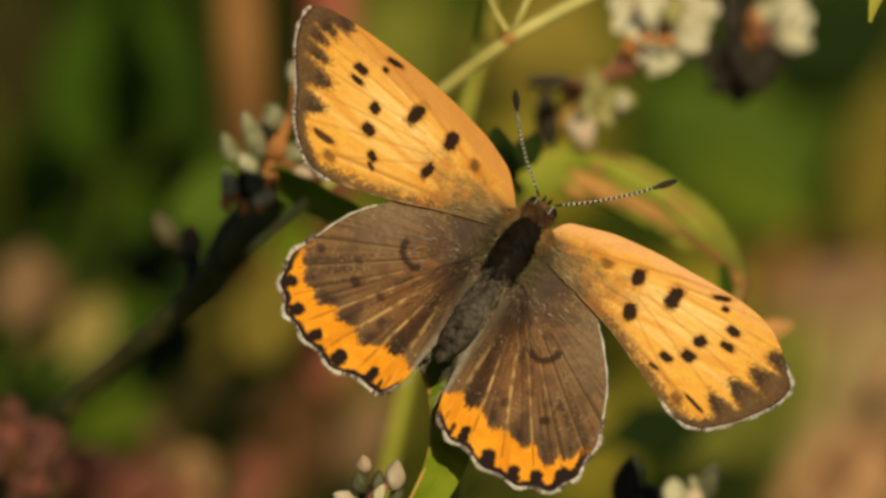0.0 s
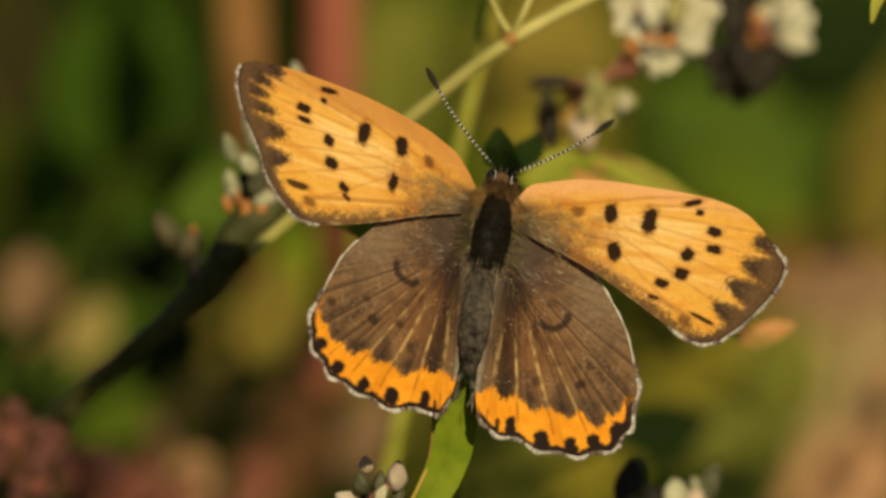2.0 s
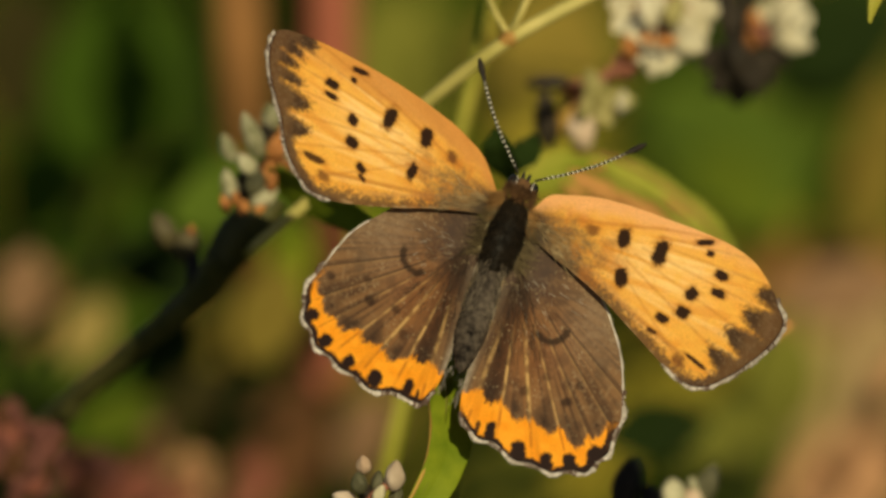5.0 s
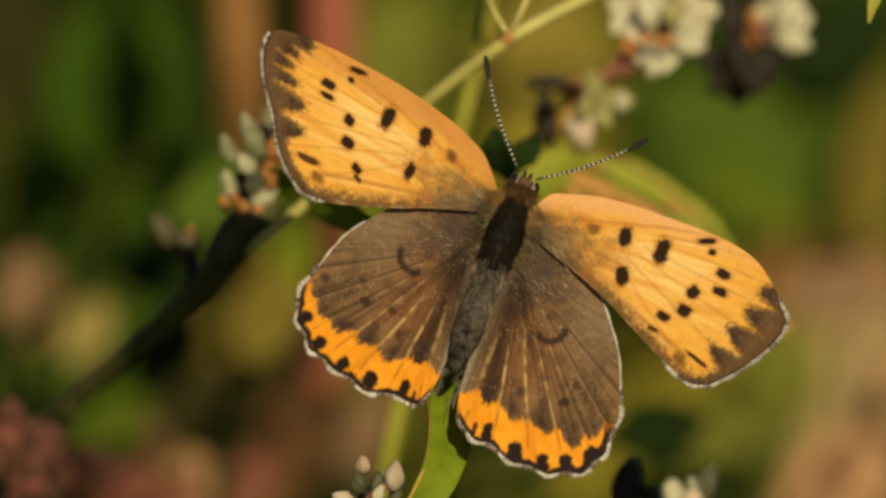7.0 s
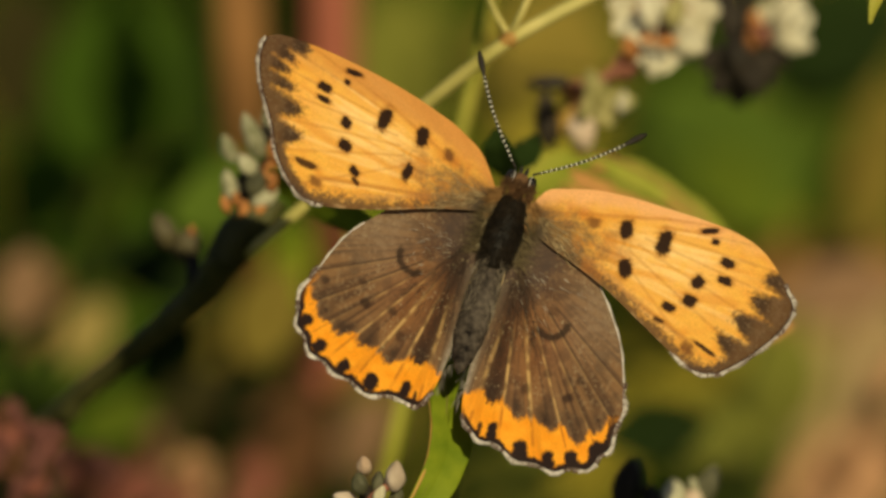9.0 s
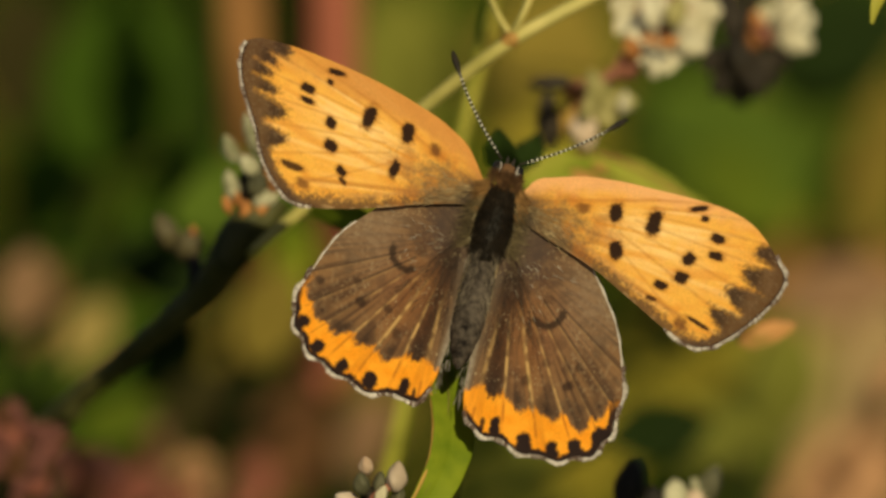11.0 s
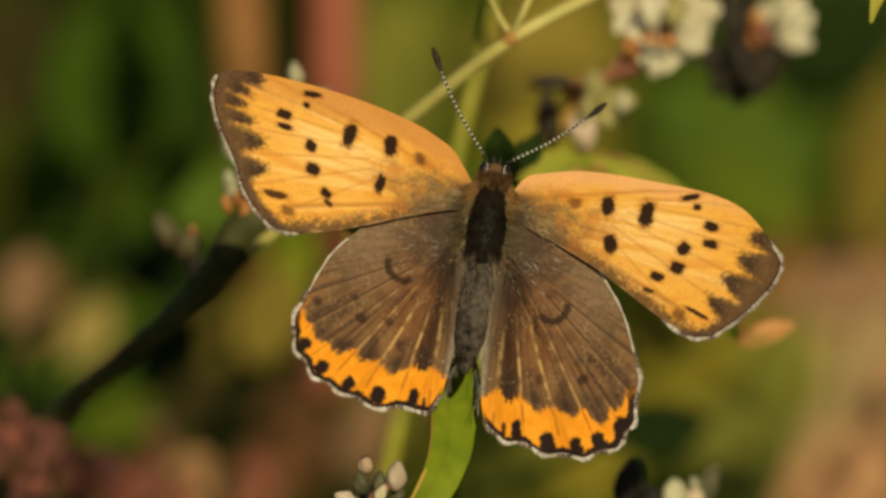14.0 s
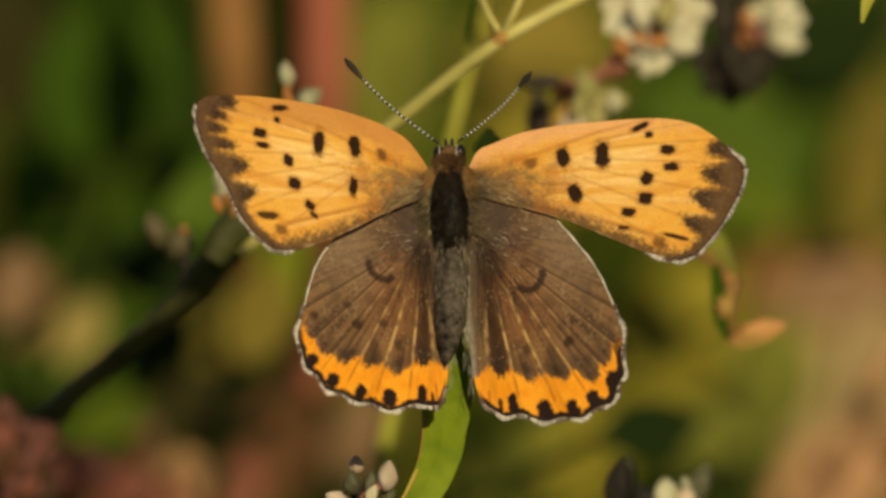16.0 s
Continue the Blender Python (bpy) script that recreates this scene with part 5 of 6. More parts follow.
# ---- growth behind ----
def backing_leaf(x, y, z, length, width, turn, tone, name="leafy_plant", label="blurred leaf of the undergrowth on a thin stalk, some darkened as shaded gaps", lean=0.0):
    """One leaf of the growth behind, held up by a stalk from the ground."""
    c = spot(x, y, z)
    k = 1 - z / 1200
    d = flat(math.cos(radians(turn)), math.sin(radians(turn)), 0.15)
    h = length * k * MM / 2
    pl = thing(name, label, "plant", "undergrowth")
    a, b = c - d * h, c + d * h
    blade("leaf", [a, c - d * h * 0.5 + OUT * h * 0.05, c + OUT * h * 0.08, c + d * h * 0.5 + OUT * h * 0.05, b], [width * k * v for v in (0.25, 0.85, 1.0, 0.8, 0.12)], flat(lean, 0.2, 1), leaf_paint(tone), pl, "", 0.12, 0.06, 0.3, int(abs(x * 31 + y * 17)) + tone, 0, 8, 5)
    root = ground_below(a, (random.Random(int(abs(x * 7 + y))).uniform(-0.05, 0.05), 0.1))
    tube("stalk", [root, (root + a) / 2 + Vector((0, 0.03, 0)), a - d * h * 0.05, a], [1.0, 0.8, 0.5, 0.4], leaf_paint(2), pl, "dark leaf stalk", 7, 5)


def backing_stalk(points, radii, tone, name, label):
    foot = ground_below(points[-1])
    pl = thing(name, label, "plant", "undergrowth")
    tube("stalk", [*points, foot], [*radii, radii[-1] * 1.1], leaf_paint(tone), pl, "", 12, 8, 0.06)
    for i in {0, len(points) - 2}:
        p, d = Vector(points[i]), (Vector(points[i + 1]) - Vector(points[i])).normalized() * radii[i] * MM
        tube("node", [p - d * 0.8, p, p + d * 0.8], [radii[i] * 1.02, radii[i] * 1.25, radii[i] * 1.02], leaf_paint(11), pl, "brown stalk joint", 12, 4)
        blade("sheath", [p + d, p - d * 2 + OUT * radii[i] * MM, p - d * 5 + OUT * radii[i] * 1.6 * MM], [radii[i] * 1.2, radii[i] * 1.6, 0.2], OUT, leaf_paint(tone), pl, "dry leaf sheath", 0.3)


backing_stalk([spot(-17.0, 30.2, -205), spot(-16.9, 21.7, -205), spot(-16.6, 15.6, -206), spot(-16.4, 5.3, -216), spot(-17.9, -12.8, -270)], [2.3, 2.3, 2.2, 1.8, 1.4], 14, "dry_stalk", "dry tan stalk standing in the undergrowth")
backing_stalk([spot(-9.3, 30.4, -216), spot(-9.2, 21.9, -216), spot(-9.1, 15.2, -216), spot(-9.1, 8.6, -220), spot(-9.9, 2.1, -330), spot(-12.3, -6.5, -440)], [2.3, 2.3, 2.2, 1.9, 1.2, 1.0], 13, "red_stalk", "pinkish red stalk standing in the undergrowth")
backing_stalk([spot(40.4, -5.6, -210), spot(36.5, -12.2, -205), spot(32.8, -18.3, -205), spot(29.1, -24.5, -210)], [0.9, 1.0, 1.1, 1.2], 10, "pink_stalk", "pale pink stalk leaning in the undergrowth")
backing_stalk([spot(44.5, -10.6, -250), spot(39.6, -17.0, -250), spot(35.8, -22.3, -250)], [1.6, 1.8, 2.0], 10, "pink_stalk", "pale pink stalk leaning in the undergrowth")

# Near-black leaves among these rows stand in for shaded gaps in the growth.
for row in (
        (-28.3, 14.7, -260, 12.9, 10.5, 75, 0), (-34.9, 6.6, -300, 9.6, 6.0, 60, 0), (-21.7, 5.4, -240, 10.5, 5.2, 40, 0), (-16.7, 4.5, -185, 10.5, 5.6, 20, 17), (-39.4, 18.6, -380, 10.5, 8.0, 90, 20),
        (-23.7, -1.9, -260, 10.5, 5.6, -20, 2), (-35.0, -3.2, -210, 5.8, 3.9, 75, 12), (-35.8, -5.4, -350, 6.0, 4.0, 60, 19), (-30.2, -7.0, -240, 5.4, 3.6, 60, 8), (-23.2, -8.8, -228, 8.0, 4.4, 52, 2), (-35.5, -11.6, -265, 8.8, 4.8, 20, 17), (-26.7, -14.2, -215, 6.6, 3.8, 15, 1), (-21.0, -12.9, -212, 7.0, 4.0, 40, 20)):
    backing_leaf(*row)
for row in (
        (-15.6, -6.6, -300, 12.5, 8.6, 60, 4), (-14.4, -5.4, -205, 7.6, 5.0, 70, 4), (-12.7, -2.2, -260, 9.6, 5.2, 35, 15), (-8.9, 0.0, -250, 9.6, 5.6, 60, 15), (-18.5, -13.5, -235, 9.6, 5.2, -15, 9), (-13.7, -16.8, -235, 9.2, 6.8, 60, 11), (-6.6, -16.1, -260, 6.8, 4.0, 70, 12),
        (-4.6, 16.9, -420, 13.3, 9.6, 85, 3), (10.6, 17.4, -420, 13.7, 10.5, 80, 4), (-1.3, 6.1, -430, 12.1, 8.0, 60, 1), (26.4, 9.3, -330, 13.3, 9.6, -30, 17)):
    backing_leaf(*row)
for row in (
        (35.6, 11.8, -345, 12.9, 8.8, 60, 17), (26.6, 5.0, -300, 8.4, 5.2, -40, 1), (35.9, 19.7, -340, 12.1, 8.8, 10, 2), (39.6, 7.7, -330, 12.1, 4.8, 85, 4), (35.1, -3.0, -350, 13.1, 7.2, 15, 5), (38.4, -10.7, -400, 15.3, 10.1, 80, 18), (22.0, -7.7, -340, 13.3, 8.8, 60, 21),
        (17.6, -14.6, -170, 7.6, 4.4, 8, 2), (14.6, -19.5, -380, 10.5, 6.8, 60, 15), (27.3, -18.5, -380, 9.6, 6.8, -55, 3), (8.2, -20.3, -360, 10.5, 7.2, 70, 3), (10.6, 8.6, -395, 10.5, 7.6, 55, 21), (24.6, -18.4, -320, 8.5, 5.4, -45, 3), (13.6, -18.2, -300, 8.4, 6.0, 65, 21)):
    backing_leaf(*row)
for row in ((34.8, -3.6, -262, 10.0, 4.6, 8, 12), (33.4, 6.0, -420, 10.5, 6.4, 40, 1), (27.5, -2.1, -390, 12.1, 8.0, 30, 21), (4.1, -6.5, -430, 12.9, 8.8, 50, 3), (31.1, -11.8, -335, 10.0, 6.4, 80, 3), (-3.5, -10.8, -420, 12.1, 7.2, 60, 4), (35.0, -20.6, -300, 9.6, 6.0, 40, 10), (-29.0, -10.8, -420, 10.5, 6.4, 50, 0)):
    backing_leaf(*row)


def seed_heads():
    """Pinkish flower heads low in the undergrowth."""
    for x, y, z, ln, wd, turn, tone in ((-10.0, -8.4, -255, 8.0, 3.6, 88, 7), (-27.6, -18.2, -130, 4.8, 3.6, 60, 16), (-30.0, -17.2, -120, 4.4, 3.2, 40, 16), (-24.0, -17.2, -210, 4.4, 3.2, 80, 12), (-21.1, -19.9, -200, 5.6, 4.0, 70, 10), (-27.3, -13.6, 70, 5.2, 3.8, 50, 16), (-16.6, -20.4, -220, 5.2, 4.0, 40, 6), (-29.1, -12.6, 75, 5.2, 4.0, 80, 16), (-28.7, -15.5, 70, 5.2, 4.0, 20, 16), (-25.8, -20.0, -190, 4.8, 3.6, 20, 6)):
        c = spot(x, y, z)
        k = 1 - z / 1200
        pl = thing("pink_flower_head", "pinkish flower head low in the undergrowth", "flowers", "pink flower heads")
        d = flat(math.cos(radians(turn)), math.sin(radians(turn)), 0)
        tube("stalk", [ground_below(c), (c + ground_below(c)) / 2, c - d * ln * k * MM * 0.4], [1.0, 0.8, 0.6], leaf_paint(9), pl, "", 7, 5)
        rnd = random.Random(int(abs(x) * 9 + abs(y)))
        for i in range(24):
            f = rnd.uniform(-0.42, 0.42)
            off = d * (f * ln) + flat(-math.sin(radians(turn)), math.cos(radians(turn)), 0) * rnd.uniform(-0.36, 0.36) * wd * math.cos(f * 2.4) + OUT * rnd.uniform(-0.2, 0.3) * wd
            way = d + flat(rnd.uniform(-1, 1), rnd.uniform(-0.6, 1), rnd.uniform(0, 0.8))
            bud("bud", c + off * k * MM, way, wd * k * 0.5, wd * k * 0.34, leaf_paint(tone if tone == 7 or rnd.random() < 0.6 else rnd.choice((6, 11, 11, 12))), pl, "", 4, i)


seed_heads()


def far_grass():
    """Uncounted low blades and leaves that cover the ground behind."""
    rnd = random.Random(77)
    v, f, slots = [], [], []
    for k in range(12000):
        if k < 2600:
            x, y = rnd.uniform(-0.45, 0.45), rnd.uniform(0.45, 1.9)
        else:
            far, turn = 0.25 + 3.2 * rnd.random() ** 1.3, rnd.uniform(0, 6.283)
            x, y = far * math.cos(turn), 0.6 + far * math.sin(turn)
        h, w = rnd.uniform(0.04, 0.16), rnd.uniform(0.002, 0.006)
        a = rnd.uniform(0, 6.28)
        lean = Vector((math.cos(a), math.sin(a), 0)) * h * rnd.uniform(0.2, 0.8)
        sd = Vector((-math.sin(a), math.cos(a), 0)) * w
        p = Vector((x, y, -0.01))
        k = len(v)
        h = h if y > 0.1 else h * 0.7
        v += [p - sd, p + sd, p + sd + lean * 0.35 + Vector((0, 0, h * 0.6)), p - sd + lean * 0.35 + Vector((0, 0, h * 0.6)), p + lean + Vector((0, 0, h * 0.9))]
        f += [(k, k + 1, k + 2, k + 3), (k + 3, k + 2, k + 4)]
        t = rnd.choice((0, 0, 1, 2, 2, 3))
        slots += [t, t]
    ob = mesh_object("grass", v, f, [leaf_paint(0), leaf_paint(1), leaf_paint(2), leaf_paint(4)], None, smooth=False, slots=slots)
    tagged(ob, "low green grass and weeds on the ground behind", "grass", kind="stuff")


far_grass()


# ---- what moves ----
def motions():
    walk(butterfly, [
        (0.0, perched(4.96, -0.50, 0.11, -29.3, -3.7, -31.6)),
        (0.5, perched(4.54, -0.21, -0.00, -28.0, -1.5, -30.7)),
        (0.6, perched(3.78, 0.56, -0.29, -29.1, 15.2, -28.2)),
        (0.7, perched(3.84, 0.75, -0.26, -26.5, 20.7, -23.0)),
        (0.8, perched(4.31, -1.78, 0.20, -24.7, 4.3, -23.5)),
        (0.9, perched(3.26, 1.16, -0.29, -37.8, 32.9, -29.6)),
        (1.0, perched(3.77, 0.13, -0.32, -34.0, 31.6, -26.4)),
        (1.1, perched(2.97, 0.86, -0.19, -27.7, 18.1, -18.3)),
        (1.5, perched(3.03, 1.04, -0.17, -26.4, 14.2, -15.7)),
        (2.0, perched(3.31, 0.83, -0.01, -24.0, 11.4, -16.6)),
        (2.2, perched(3.54, 0.62, 0.03, -22.8, 10.3, -16.3)),
        (2.5, perched(3.90, 0.08, 0.06, -27.5, 3.4, -24.5)),
        (3.0, perched(3.86, 0.61, -0.24, -27.4, 16.7, -26.2)),
        (3.5, perched(4.22, 0.49, -0.20, -23.7, 7.8, -21.5)),
        (4.0, perched(4.30, 0.61, -0.18, -24.6, 9.0, -24.1)),
        (6.5, perched(4.48, 0.57, -0.07, -23.2, 7.1, -24.9)),
        (7.0, perched(4.40, 0.68, -0.06, -22.6, 5.6, -24.0)),
        (7.5, perched(4.11, 1.22, -0.15, -22.3, 8.0, -20.1)),
        (8.0, perched(4.23, 1.04, -0.07, -21.6, 4.0, -20.0)),
        (8.5, perched(4.32, 0.91, 0.00, -20.9, 4.2, -20.0)),
        (9.0, perched(4.28, 0.90, 0.04, -21.2, 5.1, -21.0)),
        (11.3, perched(3.46, 1.52, 0.07, -20.4, 5.1, -15.8)),
        (11.4, perched(4.29, 0.39, 0.19, -20.9, 16.6, -21.4)),
        (11.5, perched(3.06, 2.08, 0.12, -35.4, 23.3, -16.5)),
        (11.7, perched(2.07, 2.09, -0.05, -28.9, 28.9, -12.7)),
        (12.0, perched(1.85, 1.67, 0.04, -19.9, 11.8, -3.5)),
        (12.5, perched(2.17, 1.62, 0.11, -19.6, 4.1, -4.5)),
        (13.0, perched(2.36, 1.52, 0.12, -18.7, 3.3, -6.4)),
        (13.5, perched(2.73, 1.41, 0.14, -18.2, 1.5, -7.6)),
        (14.0, perched(3.09, 1.33, 0.11, -19.4, 1.4, -9.5)),
        (14.5, perched(3.27, 1.24, 0.13, -19.1, 1.1, -10.7)),
        (14.7, perched(3.27, 1.24, 0.13, -19.1, 1.1, -10.7)),
        (14.8, perched(2.15, 2.30, 0.10, -21.8, 7.0, -7.1)),
        (14.9, perched(1.82, 3.20, -0.16, -28.1, 28.9, -5.8)),
        (15.0, perched(1.42, 2.52, -0.03, -20.7, 20.9, 0.3)),
        (15.5, perched(1.63, 2.22, 0.21, -16.5, 4.3, 1.6)),
        (16.0, perched(1.23, 2.52, 0.28, -17.1, -11.3, 4.4)),
    ])
    walk(forewing_left, [
        (0.0, hinged(FORE, -1, 23.6, 2.2, 1.6)), (0.5, hinged(FORE, -1, 25.3, 1.2, -0.1)), (0.6, hinged(FORE, -1, 13.4, -2.3, 2.7)),
        (0.7, hinged(FORE, -1, 10.0, -11.6, 5.9)), (0.8, hinged(FORE, -1, 39.1, -0.0, 2.3)), (0.9, hinged(FORE, -1, 2.3, -4.8, 6.5)),
        (1.0, hinged(FORE, -1, 3.4, -7.7, 3.8)), (1.1, hinged(FORE, -1, 15.2, -6.8, 3.2)), (1.5, hinged(FORE, -1, 16.7, -7.4, 1.4)),
        (2.0, hinged(FORE, -1, 19.4, -5.6, 2.6)), (2.2, hinged(FORE, -1, 23.4, -4.4, 5.5)), (2.5, hinged(FORE, -1, 25.6, -5.9, 3.0)),
        (3.0, hinged(FORE, -1, 12.4, -7.9, 3.3)), (3.5, hinged(FORE, -1, 21.5, -7.5, 5.0)), (4.0, hinged(FORE, -1, 19.2, -7.0, 3.6)),
        (6.5, hinged(FORE, -1, 19.3, -5.4, 2.9)), (7.0, hinged(FORE, -1, 20.2, -5.1, 2.7)), (7.5, hinged(FORE, -1, 20.8, -8.7, 3.9)),
        (8.0, hinged(FORE, -1, 24.1, -5.4, 3.1)), (8.5, hinged(FORE, -1, 23.3, -4.3, 4.0)), (9.0, hinged(FORE, -1, 22.2, -4.3, 3.8)),
        (11.3, hinged(FORE, -1, 24.2, -3.5, 5.5)), (11.4, hinged(FORE, -1, 52.1, -1.5, 6.9)), (11.5, hinged(FORE, -1, 33.0, -0.2, 5.5)),
        (11.7, hinged(FORE, -1, 15.5, -3.5, 3.4)), (12.0, hinged(FORE, -1, 24.4, -2.6, 4.4)), (12.5, hinged(FORE, -1, 28.5, -2.5, 3.6)),
        (13.0, hinged(FORE, -1, 26.7, -2.6, 3.7)), (13.5, hinged(FORE, -1, 26.8, -3.3, 4.9)), (14.0, hinged(FORE, -1, 24.8, -1.7, 4.7)),
        (14.5, hinged(FORE, -1, 25.7, -0.7, 5.2)), (14.7, hinged(FORE, -1, 25.7, -0.7, 5.2)), (14.8, hinged(FORE, -1, 26.5, -3.1, 2.4)),
        (14.9, hinged(FORE, -1, 15.0, -7.1, 5.9)), (15.0, hinged(FORE, -1, 18.5, -4.3, 5.7)), (15.5, hinged(FORE, -1, 32.4, -3.4, 4.6)),
        (16.0, hinged(FORE, -1, 51.7, -2.1, 2.7)),
    ])
    walk(forewing_right, [
        (0.0, hinged(FORE, 1, 12.7, 4.3, 1.0)), (0.5, hinged(FORE, 1, 17.0, 5.0, -0.1)), (0.6, hinged(FORE, 1, 37.6, 6.2, -5.3)),
        (0.7, hinged(FORE, 1, 53.6, 28.7, -14.0)), (0.8, hinged(FORE, 1, 21.9, 0.5, 4.6)), (0.9, hinged(FORE, 1, 53.1, 2.8, -5.7)),
        (1.0, hinged(FORE, 1, 64.5, 20.0, -9.9)), (1.1, hinged(FORE, 1, 49.3, 18.7, -8.3)), (1.5, hinged(FORE, 1, 46.5, 18.6, -7.9)),
        (2.0, hinged(FORE, 1, 35.7, 8.6, -2.2)), (2.2, hinged(FORE, 1, 30.3, 3.0, -2.0)), (2.5, hinged(FORE, 1, 23.4, 1.8, 0.6)),
        (3.0, hinged(FORE, 1, 44.0, 15.7, -6.1)), (3.5, hinged(FORE, 1, 36.7, 20.0, -8.9)), (4.0, hinged(FORE, 1, 35.0, 15.3, -5.9)),
        (6.5, hinged(FORE, 1, 32.8, 13.4, -3.8)), (7.0, hinged(FORE, 1, 30.3, 12.1, -2.7)), (7.5, hinged(FORE, 1, 36.2, 18.1, -5.4)),
        (8.0, hinged(FORE, 1, 29.5, 13.2, -3.3)), (8.5, hinged(FORE, 1, 27.8, 11.3, -2.9)), (9.0, hinged(FORE, 1, 26.7, 8.6, -1.4)),
        (11.3, hinged(FORE, 1, 27.5, 0.9, -1.1)), (11.4, hinged(FORE, 1, 55.8, -2.1, 5.6)), (11.5, hinged(FORE, 1, 49.7, 1.6, -3.8)),
        (11.7, hinged(FORE, 1, 58.1, 11.6, -8.9)), (12.0, hinged(FORE, 1, 40.6, 8.0, -5.8)), (12.5, hinged(FORE, 1, 32.2, 7.8, -5.2)),
        (13.0, hinged(FORE, 1, 29.5, 5.4, -3.9)), (13.5, hinged(FORE, 1, 25.6, 4.0, -3.6)), (14.0, hinged(FORE, 1, 23.2, 3.0, -3.9)),
        (14.5, hinged(FORE, 1, 20.9, 0.9, -2.9)), (14.7, hinged(FORE, 1, 20.9, 0.9, -2.9)), (14.8, hinged(FORE, 1, 30.3, 6.1, -2.3)),
        (14.9, hinged(FORE, 1, 75.0, 25.9, -19.8)), (15.0, hinged(FORE, 1, 56.4, 13.5, -9.0)), (15.5, hinged(FORE, 1, 34.2, 5.7, -2.6)),
        (16.0, hinged(FORE, 1, 12.0, 2.1, 1.9)),
    ])
    walk(hindwing_left, [
        (0.0, hinged(HIND, -1, 21.2, 0.6, -1.3)), (0.5, hinged(HIND, -1, 23.3, -1.2, -4.0)), (0.6, hinged(HIND, -1, 6.8, -5.0, -0.5)),
        (0.7, hinged(HIND, -1, 6.0, -8.1, 3.2)), (0.8, hinged(HIND, -1, 32.3, -6.5, 2.1)), (0.9, hinged(HIND, -1, -4.3, -6.4, 4.5)),
        (1.0, hinged(HIND, -1, -3.4, -9.4, 1.0)), (1.1, hinged(HIND, -1, 11.7, -8.1, -0.7)), (1.5, hinged(HIND, -1, 14.3, -6.5, -2.9)),
        (2.0, hinged(HIND, -1, 14.4, -8.0, -3.1)), (2.2, hinged(HIND, -1, 15.7, -10.1, -0.3)), (2.5, hinged(HIND, -1, 19.7, -9.3, -2.4)),
        (3.0, hinged(HIND, -1, 8.6, -7.9, -1.1)), (3.5, hinged(HIND, -1, 17.1, -7.5, 1.0)), (4.0, hinged(HIND, -1, 14.7, -7.9, -0.8)),
        (6.5, hinged(HIND, -1, 15.3, -7.3, -2.2)), (7.0, hinged(HIND, -1, 15.5, -8.0, -2.5)), (7.5, hinged(HIND, -1, 17.7, -7.9, 0.2)),
        (8.0, hinged(HIND, -1, 19.7, -7.2, -0.9)), (8.5, hinged(HIND, -1, 18.5, -7.4, 0.0)), (9.0, hinged(HIND, -1, 17.3, -7.6, -0.6)),
        (11.3, hinged(HIND, -1, 21.4, -7.6, 0.8)), (11.4, hinged(HIND, -1, 55.7, -9.7, 5.2)), (11.5, hinged(HIND, -1, 24.1, -10.2, 10.5)),
        (11.7, hinged(HIND, -1, 10.4, -7.1, 5.2)), (12.0, hinged(HIND, -1, 20.9, -5.6, 4.2)), (12.5, hinged(HIND, -1, 24.9, -6.6, 2.5)),
        (13.0, hinged(HIND, -1, 22.8, -8.4, 1.6)), (13.5, hinged(HIND, -1, 23.6, -8.8, 1.8)), (14.0, hinged(HIND, -1, 21.4, -8.4, 1.2)),
        (14.5, hinged(HIND, -1, 22.1, -8.7, 1.0)), (14.7, hinged(HIND, -1, 22.1, -8.7, 1.0)), (14.8, hinged(HIND, -1, 22.7, -8.1, -0.9)),
        (14.9, hinged(HIND, -1, 9.0, -9.2, 3.6)), (15.0, hinged(HIND, -1, 12.6, -6.6, 2.8)), (15.5, hinged(HIND, -1, 25.7, -9.2, 1.7)),
        (16.0, hinged(HIND, -1, 42.5, -10.5, -0.1)),
    ])
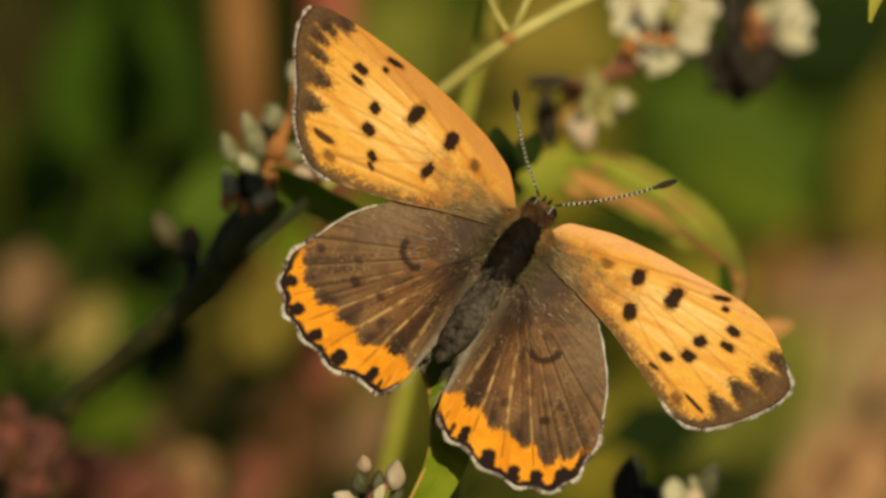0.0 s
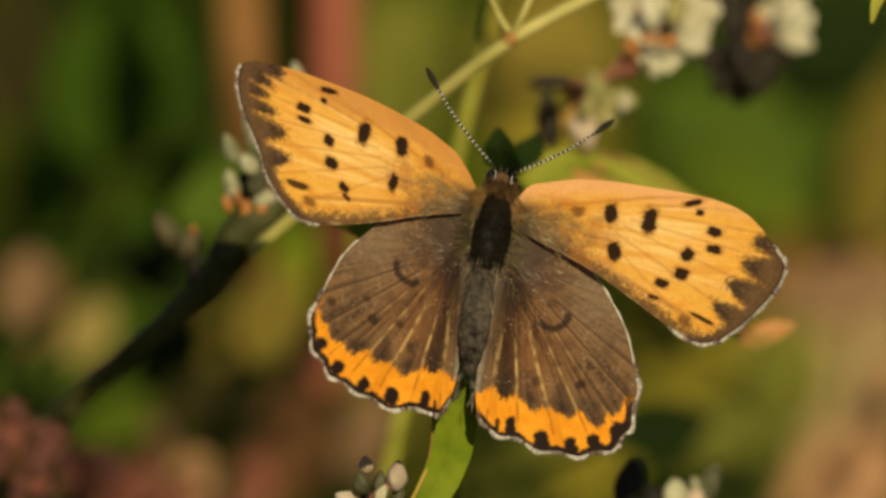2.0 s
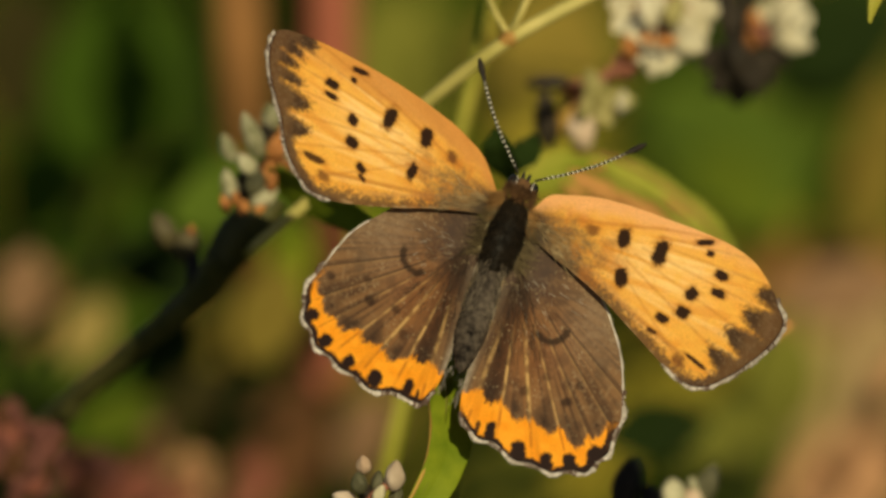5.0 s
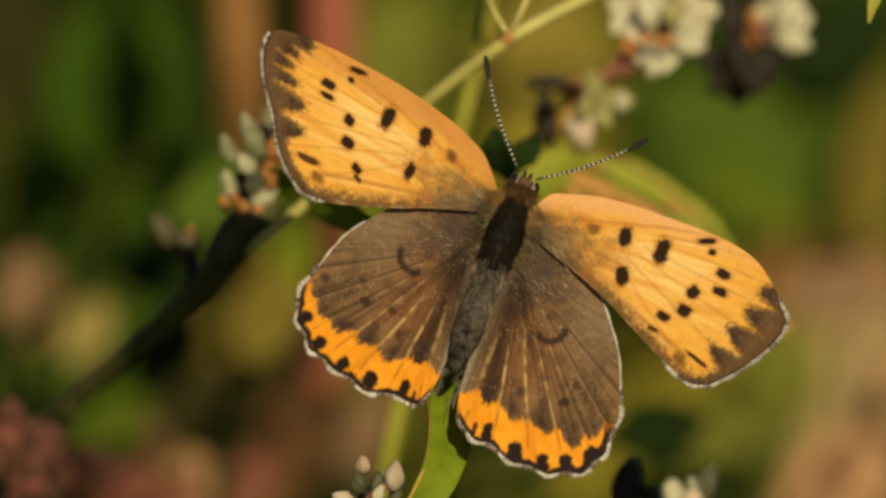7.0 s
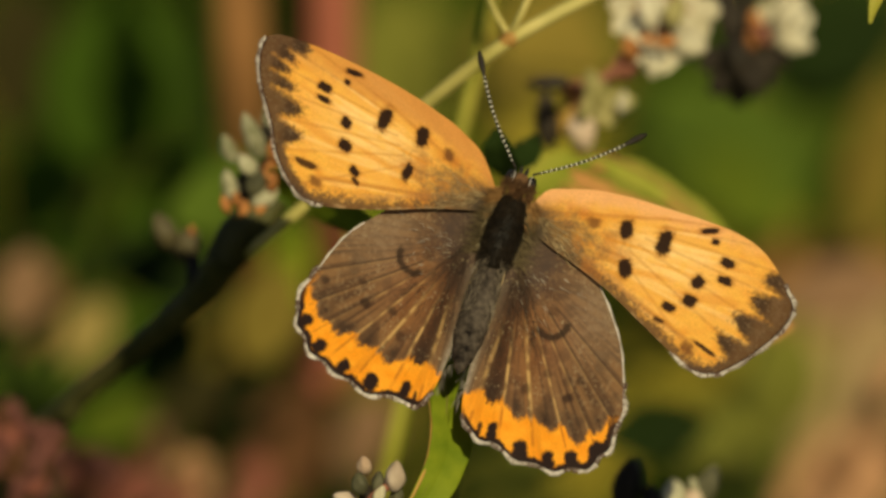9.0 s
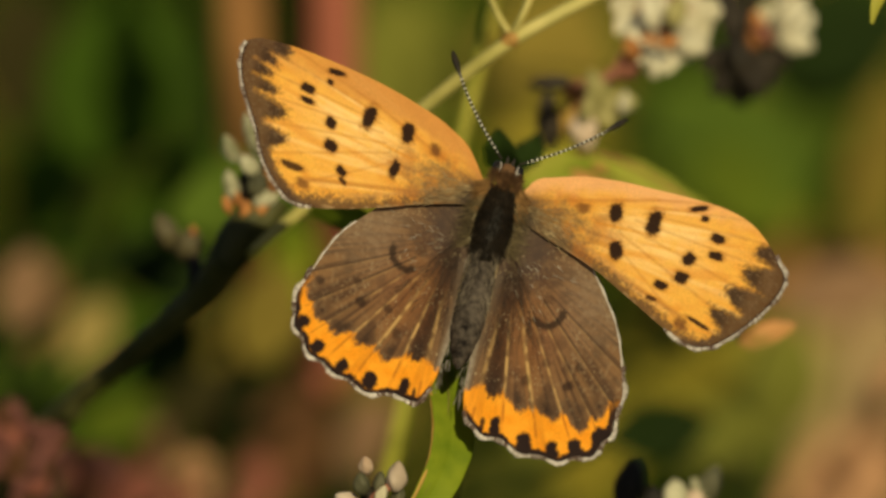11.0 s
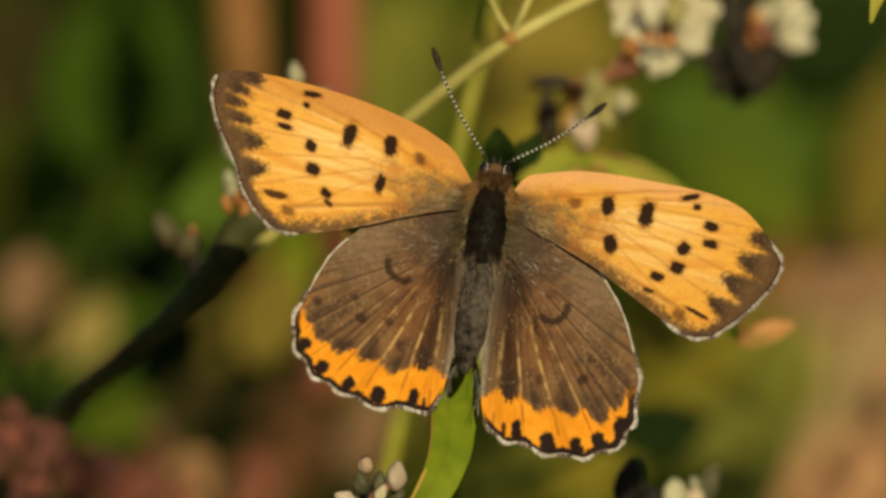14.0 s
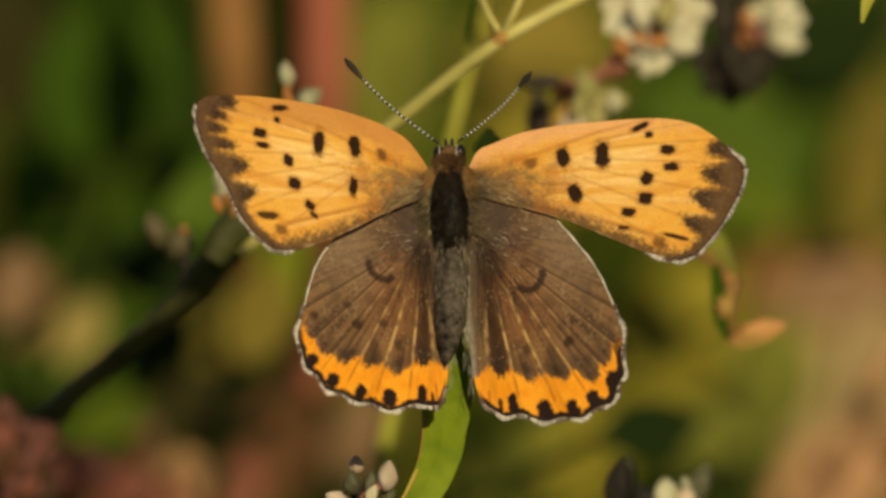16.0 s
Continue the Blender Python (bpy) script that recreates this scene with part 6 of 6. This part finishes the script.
    walk(hindwing_right, [
        (0.0, hinged(HIND, 1, 9.4, -0.4, -0.8)), (0.5, hinged(HIND, 1, 9.7, -0.4, 2.7)), (0.6, hinged(HIND, 1, 23.7, -5.3, 0.4)),
        (0.7, hinged(HIND, 1, 22.4, -6.9, -3.6)), (0.8, hinged(HIND, 1, 21.1, -4.6, 1.6)), (0.9, hinged(HIND, 1, 39.4, -8.1, -2.0)),
        (1.0, hinged(HIND, 1, 34.8, -9.0, 0.1)), (1.1, hinged(HIND, 1, 22.8, -5.7, 1.2)), (1.5, hinged(HIND, 1, 20.0, -5.6, 0.8)),
        (2.0, hinged(HIND, 1, 23.0, -5.3, -0.2)), (2.2, hinged(HIND, 1, 21.1, -7.9, -2.3)), (2.5, hinged(HIND, 1, 15.9, -8.1, 0.1)),
        (3.0, hinged(HIND, 1, 21.8, -8.2, -1.1)), (3.5, hinged(HIND, 1, 17.5, -4.3, -3.5)), (4.0, hinged(HIND, 1, 18.1, -5.3, -1.9)),
        (6.5, hinged(HIND, 1, 20.7, -2.2, -1.5)), (7.0, hinged(HIND, 1, 18.7, -3.2, -0.9)), (7.5, hinged(HIND, 1, 20.1, -4.7, -1.2)),
        (8.0, hinged(HIND, 1, 17.8, -2.0, -1.4)), (8.5, hinged(HIND, 1, 17.9, -2.8, -2.3)), (9.0, hinged(HIND, 1, 19.6, -3.1, -1.7)),
        (11.3, hinged(HIND, 1, 22.3, -1.1, -2.0)), (11.4, hinged(HIND, 1, 50.8, -19.5, 6.2)), (11.5, hinged(HIND, 1, 47.7, -8.2, -0.1)),
        (11.7, hinged(HIND, 1, 38.4, -2.1, 1.3)), (12.0, hinged(HIND, 1, 34.0, 3.7, -0.4)), (12.5, hinged(HIND, 1, 27.4, 4.8, -0.7)),
        (13.0, hinged(HIND, 1, 24.4, 3.5, 0.1)), (13.5, hinged(HIND, 1, 21.6, 1.8, -0.1)), (14.0, hinged(HIND, 1, 18.8, 1.4, -0.5)),
        (14.5, hinged(HIND, 1, 19.5, 0.8, -0.7)), (14.7, hinged(HIND, 1, 19.5, 0.8, -0.7)), (14.8, hinged(HIND, 1, 22.5, -1.4, 1.4)),
        (14.9, hinged(HIND, 1, 33.3, -4.8, -4.4)), (15.0, hinged(HIND, 1, 45.2, 3.1, -4.4)), (15.5, hinged(HIND, 1, 29.1, 1.2, -2.3)),
        (16.0, hinged(HIND, 1, 10.0, -0.8, -0.1)),
    ])
    walk(antenna_left, [
        (0.0, feeler(-1, 38, -10)), (0.5, feeler(-1, 46, -3)), (0.6, feeler(-1, 38, -15)),
        (0.7, feeler(-1, 42, -20)), (0.8, feeler(-1, 38, -9)), (0.9, feeler(-1, 26, -20)),
        (1.0, feeler(-1, 32, -16)), (1.1, feeler(-1, 34, -14)), (1.5, feeler(-1, 39, -8)),
        (2.0, feeler(-1, 40, -14)), (2.2, feeler(-1, 36, -20)), (2.5, feeler(-1, 38, -12)),
        (3.0, feeler(-1, 35, -16)), (3.5, feeler(-1, 34, -11)), (4.0, feeler(-1, 35, -11)),
        (6.5, feeler(-1, 34, -6)), (7.0, feeler(-1, 34, -8)), (7.5, feeler(-1, 35, -12)),
        (8.0, feeler(-1, 34, -7)), (8.5, feeler(-1, 32, -7)), (9.0, feeler(-1, 33, -7)),
        (11.3, feeler(-1, 35, -12)), (11.4, feeler(-1, 30, -12)), (11.5, feeler(-1, 26, -12)),
        (11.7, feeler(-1, 38, -20)), (12.0, feeler(-1, 51, 23)), (12.5, feeler(-1, 37, -3)),
        (13.0, feeler(-1, 35, -3)), (13.5, feeler(-1, 34, -3)), (14.0, feeler(-1, 33, -3)),
        (14.5, feeler(-1, 32, -5)), (14.7, feeler(-1, 32, -5)), (14.8, feeler(-1, 44, -9)),
        (14.9, feeler(-1, 60, 6)), (15.0, feeler(-1, 52, 9)), (15.5, feeler(-1, 48, 23)),
        (16.0, feeler(-1, 45, 5)),
    ])
    walk(antenna_right, [
        (0.0, feeler(1, 42, -0)), (0.5, feeler(1, 40, -7)), (0.6, feeler(1, 45, 2)),
        (0.7, feeler(1, 47, -9)), (0.8, feeler(1, 44, -7)), (0.9, feeler(1, 48, 15)),
        (1.0, feeler(1, 46, 8)), (1.1, feeler(1, 46, 5)), (1.5, feeler(1, 43, -8)),
        (2.0, feeler(1, 45, -5)), (2.2, feeler(1, 50, -1)), (2.5, feeler(1, 46, -5)),
        (3.0, feeler(1, 49, 0)), (3.5, feeler(1, 49, -9)), (4.0, feeler(1, 47, -5)),
        (6.5, feeler(1, 45, -3)), (7.0, feeler(1, 44, -5)), (7.5, feeler(1, 46, -9)),
        (8.0, feeler(1, 45, -9)), (8.5, feeler(1, 47, -6)), (9.0, feeler(1, 47, -5)),
        (11.3, feeler(1, 47, -10)), (11.4, feeler(1, 49, -3)), (11.5, feeler(1, 52, 4)),
        (11.7, feeler(1, 55, -9)), (12.0, feeler(1, 48, -18)), (12.5, feeler(1, 45, -19)),
        (13.0, feeler(1, 44, -19)), (13.5, feeler(1, 45, -15)), (14.0, feeler(1, 45, -13)),
        (14.5, feeler(1, 46, -13)), (14.7, feeler(1, 46, -13)), (14.8, feeler(1, 39, -22)),
        (14.9, feeler(1, 48, -23)), (15.0, feeler(1, 43, -21)), (15.5, feeler(1, 38, -26)),
        (16.0, feeler(1, 34, -34)),
    ])


motions()
